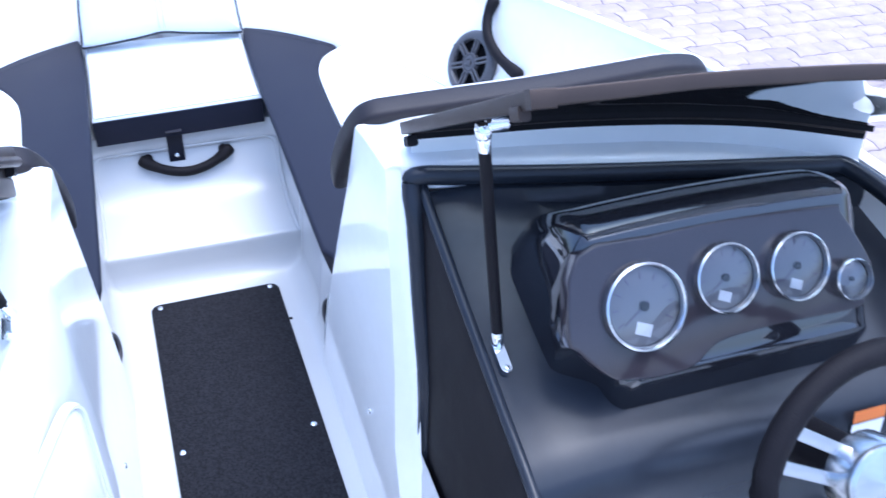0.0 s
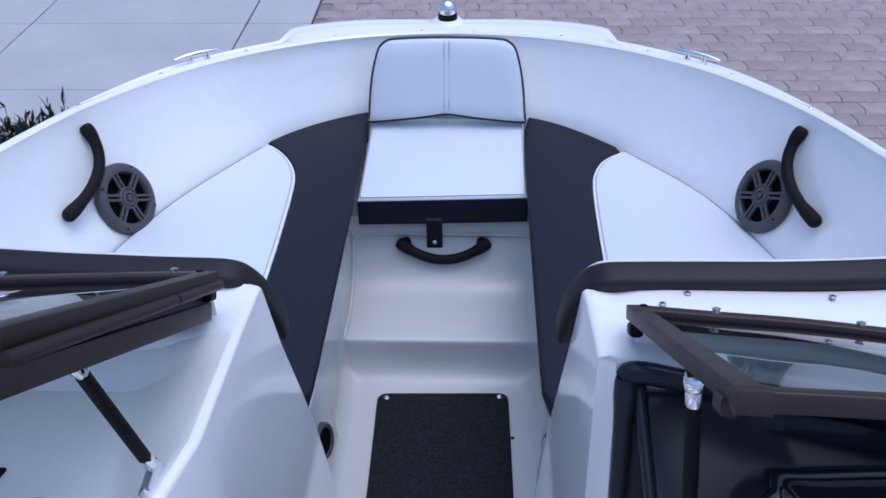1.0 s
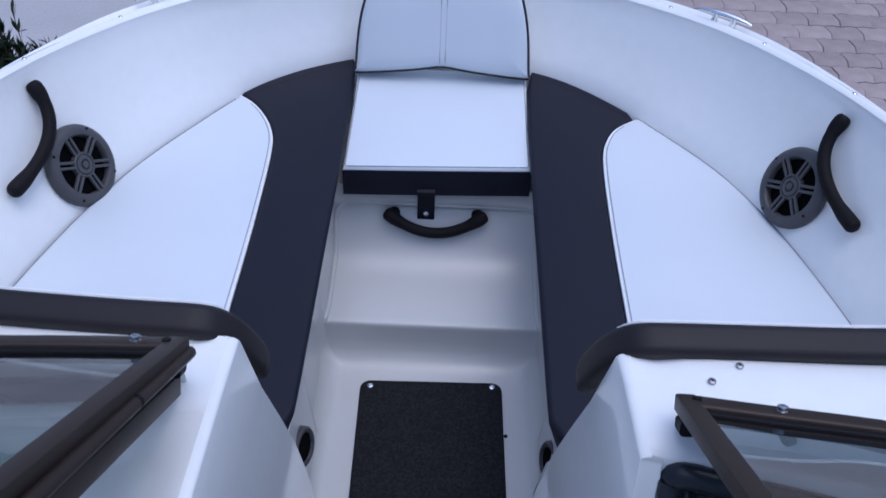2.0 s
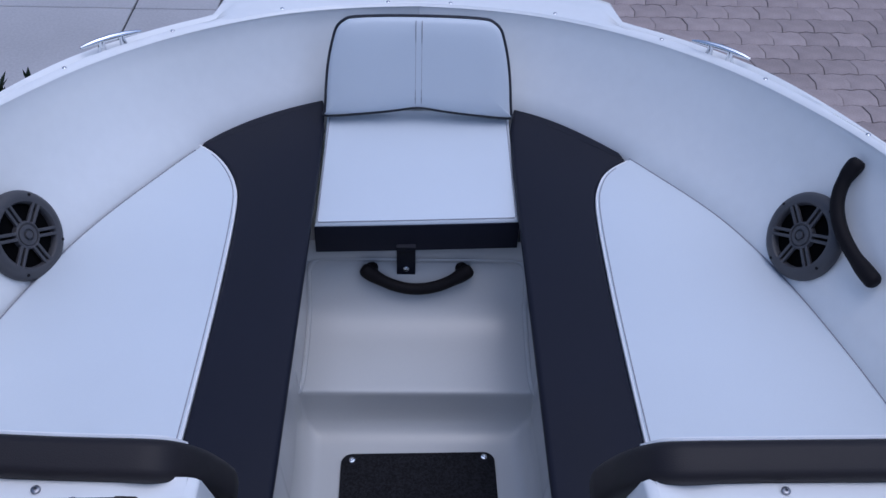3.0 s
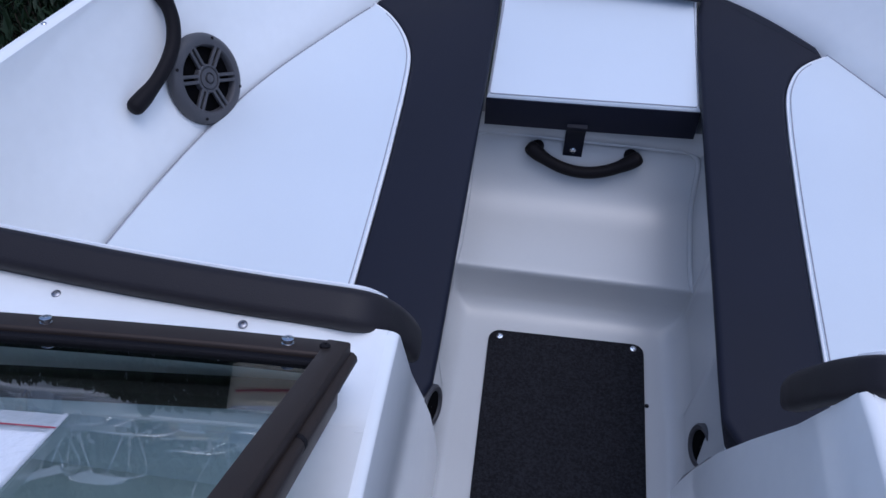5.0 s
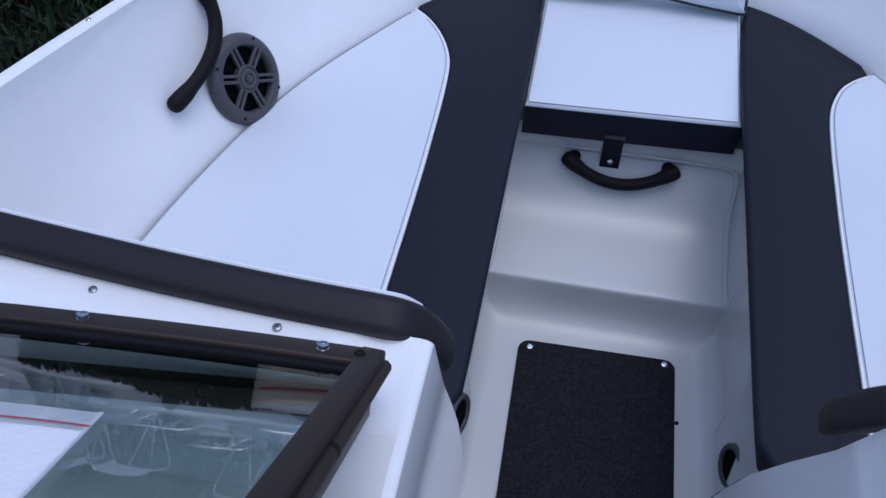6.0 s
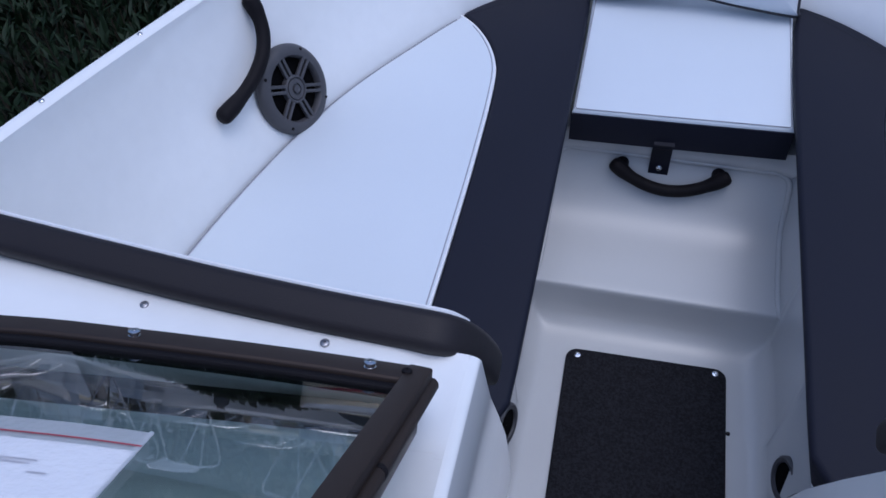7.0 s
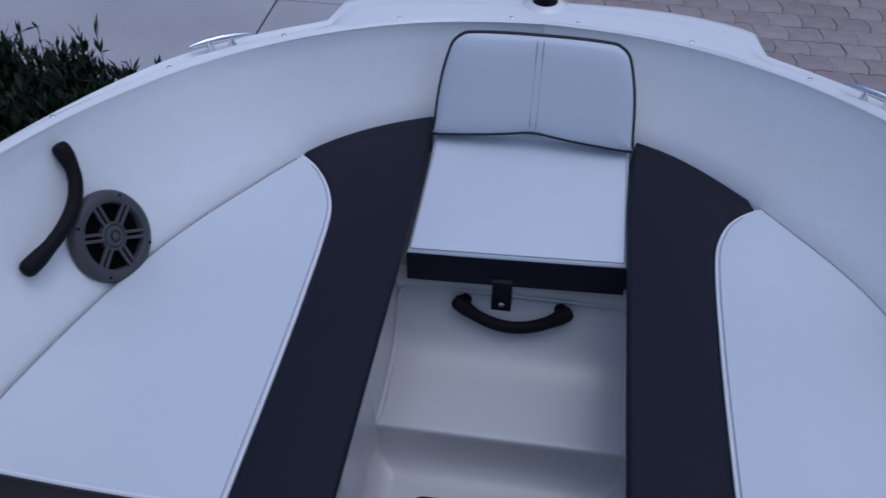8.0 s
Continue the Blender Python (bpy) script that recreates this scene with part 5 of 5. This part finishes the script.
def parked_boat(m, mat, label, canopy=False):
    """A small runabout on its trailer; the bow points along +y before the pose m."""
    def at(p):
        return m @ Vector(p)
    b = thing("parked_boat", m.translation, label, "boat", "parked boats")
    rows = []
    for i in range(15):
        t = i / 14
        w = 1.05 * math.sqrt(max(0.0, 1 - max(0, (t - 0.45) / 0.55) ** 2.2))
        y, sheer = lerp(-2.6, 2.9, t), 1.25 + 0.18 * t
        keel = 0.45 + 0.55 * smooth(0.6, 1.0, t)
        rows.append([at(p) for p in ((w * 0.86, y, sheer), (w * 0.92, y, sheer + 0.02), (w, y, sheer - 0.03), (w * 0.97, y, sheer - 0.28), (w * 0.84, y, sheer - 0.55), (0, y, keel), (-w * 0.84, y, sheer - 0.55), (-w * 0.97, y, sheer - 0.28), (-w, y, sheer - 0.03), (-w * 0.92, y, sheer + 0.02), (-w * 0.86, y, sheer))])
    part("hull", loft(rows), mat, b)
    part("deck", loft([[at((x * 0.9 * math.sqrt(max(0.0, 1 - max(0, (t - 0.45) / 0.55) ** 2.2)), lerp(-2.6, 2.88, t), 1.24 + 0.18 * t + 0.05 * (1 - x * x))) for x in (-1, -0.5, 0, 0.5, 1)] for t in [k / 12 for k in range(13)]]), GEL, b, "white deck")
    g = part("windshield", loft([[at((x, 0.35 - 0.25 * x * x, 1.38)), at((x * 0.9, 0.0 - 0.25 * x * x, 1.78))] for x in (-0.85, -0.5, 0, 0.5, 0.85)]), GLASS, b, "curved windshield")
    g.visible_shadow = False
    part("windshield_frame", tube([at((x * 0.9, 0.0 - 0.25 * x * x, 1.79)) for x in (-0.85, -0.5, 0, 0.5, 0.85)], 0.018, 8), STEEL, b, "metal windshield frame")
    for x in (-0.45, 0.45):
        part("seat", pad([(p[0], p[1]) for p in rounded(0.5, 0.5, 0.08)], 0, 0.35, 0.05), VINYL, b, "white seat").matrix_local = Matrix.Translation(-BASE[b]) @ m @ Matrix.Translation((x, -0.7, 1.28)) @ Matrix.Translation(BASE[b])
    part("outboard_cowl", loft([[at((u * k, -2.95 + v * k * 1.2, z)) for u, v in circle(0.22, 12)] for z, k in ((1.05, 0.75), (1.2, 1.0), (1.5, 1.0), (1.62, 0.7))], ring=True, caps=True), BLACK, b, "black outboard cowl")
    part("outboard_leg", bar(at((0, -2.9, 0.45)), at((0, -2.95, 1.1)), 0.12, 0.2, 0.03, up=m.to_3x3() @ Vector((0, 1, 0))), BLACK, b, "black outboard leg")
    for x in (-1, 1):
        part("trailer_rail", bar(at((x * 0.55, -2.4, 0.42)), at((x * 0.1, 3.4, 0.42)), 0.08, 0.1, 0.01), STEEL, b, "galvanised trailer rail")
        part("wheel", lathe([(0.12, -0.09), (0.30, -0.09), (0.33, -0.06), (0.33, 0.06), (0.30, 0.09), (0.12, 0.09), (0.10, 0.05), (0.001, 0.05)], m @ Matrix.Translation((x * 1.0, -0.9, 0.33)) @ Matrix.Rotation(radians(90), 4, "Y"), 20), TYRE, b, "trailer wheel")
        part("fender", tube([at((x * 1.0, -0.9 + 0.42 * math.cos(a), 0.33 + 0.42 * math.sin(a))) for a in [math.pi * k / 8 for k in range(9)]], 0.07, 8), GEL, b, "white trailer fender")
        part("bunk_post", bar(at((x * 0.45, -0.9, 0.40)), at((x * 0.45, -0.9, 0.80)), 0.06, 0.06, 0.01, up=m.to_3x3() @ Vector((0, 1, 0))), STEEL, b, "trailer bunk post")
    stripe = [at((w * 1.01, y, 1.25 + 0.18 * t - 0.16)) for t, y, w in ((t, lerp(-2.6, 2.9, t), 1.05 * math.sqrt(max(0.0, 1 - max(0, (t - 0.45) / 0.55) ** 2.2))) for t in [k / 14 for k in range(14)])]
    for x in (-1, 1) if mat == CREAM else ():
        part("stripe", tube([m @ Vector((x * (m.inverted() @ p).x, *(m.inverted() @ p).yz)) for p in stripe], 0.018, 6), RED, b, "red stripe")
    if canopy:
        for y, h in ((-1.5, 2.75), (-0.7, 2.95), (0.1, 2.80)):
            part("canopy_hoop", tube(spline([at(p) for p in ((-0.92, -0.5, 1.3), (-0.90, y, h - 0.25), (-0.55, y, h), (0.55, y, h), (0.90, y, h - 0.25), (0.92, -0.5, 1.3))], 4), 0.022, 6), CHROME, b, "bright canopy hoop")
        part("canopy", loft([[at((x, y, z + 0.03 - 0.12 * (x / 0.8) ** 2)) for x in (-0.85, -0.5, 0, 0.5, 0.85)] for y, z in ((-1.5, 2.77), (-1.1, 2.88), (-0.7, 2.97), (-0.3, 2.90), (0.1, 2.82))]), VINYL, b, "pale canvas canopy")
    part("rail", tube(spline([at(p) for p in ((-0.85, 1.0, 1.42), (-0.75, 1.5, 1.66), (-0.45, 2.3, 1.70), (0, 2.75, 1.72), (0.45, 2.3, 1.70), (0.75, 1.5, 1.66), (0.85, 1.0, 1.42))], 4), 0.014, 6), CHROME, b, "chrome bow rail")


# the trailer that carries the boat
trailer = thing("boat_trailer", (0, -1.2, GROUND_Z), "galvanised boat trailer under the white hull", "trailer")
for x in (-1, 1):
    part("frame_rail", bar((x * 0.52, -3.3, GROUND_Z + 0.42), (x * 0.06, 1.7, GROUND_Z + 0.42), 0.06, 0.10, 0.008), STEEL, trailer)
    bunk = part("bunk", bar((x * 0.42, -3.2, GROUND_Z + 0.70), (x * 0.42, -0.9, GROUND_Z + 0.72), 0.10, 0.06, 0.01), RUBBER, trailer, "carpeted bunk")
    for y in (-3.0, -1.2):
        part("bunk_post", bar((x * 0.43, y, GROUND_Z + 0.40), (x * 0.42, y, GROUND_Z + 0.68), 0.05, 0.05, 0.005, up=(0, 1, 0)), STEEL, bunk, "steel bunk post")
    wheel_m = Matrix.Translation((x * 0.86, -2.3, GROUND_Z + 0.31)) @ Matrix.Rotation(radians(90), 4, "Y")
    tyre = part("wheel", lathe([(0.19, -0.08), (0.28, -0.085), (0.31, -0.06), (0.31, 0.06), (0.28, 0.085), (0.19, 0.08), (0.17, 0.05), (0.17, -0.05), (0.19, -0.08)], wheel_m, 28), TYRE, trailer, "black tyre")
    part("rim", lathe([(0.185, -0.07), (0.15, -0.05), (0.001, -0.06), (0.001, 0.06), (0.15, 0.05), (0.185, 0.07)], wheel_m, 22), STEEL, tyre, "galvanised rim")
part("axle", bar((-0.82, -2.3, GROUND_Z + 0.31), (0.82, -2.3, GROUND_Z + 0.31), 0.05, 0.05, 0.006), STEEL, trailer)
part("tongue", bar((0, 1.2, GROUND_Z + 0.42), (0, 2.4, GROUND_Z + 0.42), 0.08, 0.08, 0.008), STEEL, trailer)
part("bow_post", bar((0, 1.0, GROUND_Z + 0.42), (0, 0.75, GROUND_Z + 1.25), 0.06, 0.06, 0.006, up=(0, 1, 0)), STEEL, trailer)
part("bow_stop", bar((-0.05, 0.66, GROUND_Z + 1.18), (0.05, 0.66, GROUND_Z + 1.18), 0.10, 0.08, 0.02), RUBBER, trailer, "black rubber bow stop")
part("jockey_stand", bar((0, 2.2, GROUND_Z), (0, 2.2, GROUND_Z + 0.42), 0.05, 0.05, 0.006, up=(0, 1, 0)), STEEL, trailer)


parked_boat(pose(-14.0, 25.0, GROUND_Z, 0, 0, 110), HULL_DARK, "dark green and white runabout parked on a trailer")
parked_boat(pose(-8.8, 20.3, GROUND_Z, 0, 0, 100), GEL, "white runabout with a bow rail parked on a trailer")
parked_boat(pose(-13.6, 18.6, GROUND_Z, 0, 0, 75), GEL, "white runabout parked on a trailer beside the trees")


def parked_car(m):
    """A small hatchback; its nose points along +y before the pose m."""
    def at(p):
        return m @ Vector(p)
    c = thing("parked_car", m.translation, "white hatchback parked in front of a low hedge", "car")
    rows = []
    for y, zl, zh, w in ((-2.05, 0.45, 0.80, 0.70), (-1.95, 0.28, 0.95, 0.82), (-1.2, 0.22, 0.98, 0.86), (0.0, 0.20, 0.96, 0.87), (0.9, 0.22, 0.92, 0.86), (1.6, 0.24, 0.82, 0.82), (1.95, 0.30, 0.70, 0.72), (2.05, 0.42, 0.58, 0.62)):
        rows.append([at((x * w, y, lerp(zl, zh, t))) for x, t in ((-0.86, 0), (-0.98, 0.2), (-1, 0.6), (-0.92, 0.95), (-0.7, 1), (0.7, 1), (0.92, 0.95), (1, 0.6), (0.98, 0.2), (0.86, 0))])
    part("body", loft(rows, ring=True, caps=True), GEL, c, "white painted body")
    cabin = []
    for y, z, w in ((-1.95, 0.95, 0.74), (-1.6, 1.32, 0.66), (-1.1, 1.46, 0.62), (-0.2, 1.46, 0.62), (0.3, 1.36, 0.64), (0.95, 0.93, 0.74)):
        cabin.append([at((x * w, y, lerp(0.9, z, t))) for x, t in ((-1.12, 0), (-1.04, 0.5), (-0.95, 0.95), (-0.7, 1), (0.7, 1), (0.95, 0.95), (1.04, 0.5), (1.12, 0))])
    part("cabin", loft(cabin, ring=True, caps=True), BLACK, c, "dark glazed cabin")
    part("roof", loft([[at((x, y, 1.475 - 0.03 * (x / 0.55) ** 2)) for x in (-0.58, -0.3, 0, 0.3, 0.58)] for y in (-1.5, -1.1, -0.6, -0.1, 0.2)]), GEL, c, "white roof")
    for x in (-0.80, 0.80):
        for y in (-1.25, 1.25):
            wheel_m = m @ Matrix.Translation((x, y, 0.31)) @ Matrix.Rotation(radians(90), 4, "Y")
            tyre = part("wheel", lathe([(0.19, -0.10), (0.29, -0.10), (0.31, -0.07), (0.31, 0.07), (0.29, 0.10), (0.19, 0.10), (0.17, 0.06), (0.17, -0.06), (0.19, -0.10)], wheel_m, 24), TYRE, c, "black tyre")
            part("rim", lathe([(0.185, -0.085), (0.15, -0.07), (0.001, -0.08), (0.001, 0.08), (0.15, 0.07), (0.185, 0.085)], wheel_m, 20), STEEL, tyre, "silver rim")
    for x in (-0.58, 0.58):
        part("tail_light", bar(at((x, -2.06, 0.62)), at((x, -2.06, 0.80)), 0.22, 0.03, 0.01, up=m.to_3x3() @ Vector((0, 1, 0))), RED, c, "red tail light")


for x, y, turn, size, hull, canopy in ((-1.2, 10.4, 80, 1.05, CREAM, False), (-6.6, 18.2, 130, 1.1, GEL, True), (-11.4, 21.5, 60, 1.0, CREAM, True), (-10.4, 15.6, 105, 0.95, GEL, True), (-15.6, 21.0, 95, 1.15, GEL, True), (-17.5, 25.5, 80, 1.2, CREAM, True), (-7.4, 25.5, 95, 1.2, CREAM, True)):
    parked_boat(pose(x, y, GROUND_Z, 0, 0, turn) @ Matrix.Scale(size, 4), hull, "cream and white runabout with a red stripe parked on a trailer" if hull == CREAM else "white runabout with a canopy frame parked on a trailer", canopy)
parked_car(pose(-4.6, 17.0, GROUND_Z, 0, 0, 80))
wall = thing("garden_wall", (6, 15, GROUND_Z), "tall ochre stucco wall at the end of the yard", "wall")
part("wall_body", bar((0.8, 16.0, GROUND_Z + 2.2), (14, 13.0, GROUND_Z + 2.2), 0.25, 4.4, 0.02), STUCCO, wall)
part("coping", bar((0.75, 16.0, GROUND_Z + 4.44), (14.05, 13.0, GROUND_Z + 4.44), 0.34, 0.08, 0.02), CONCRETE, wall, "concrete coping")
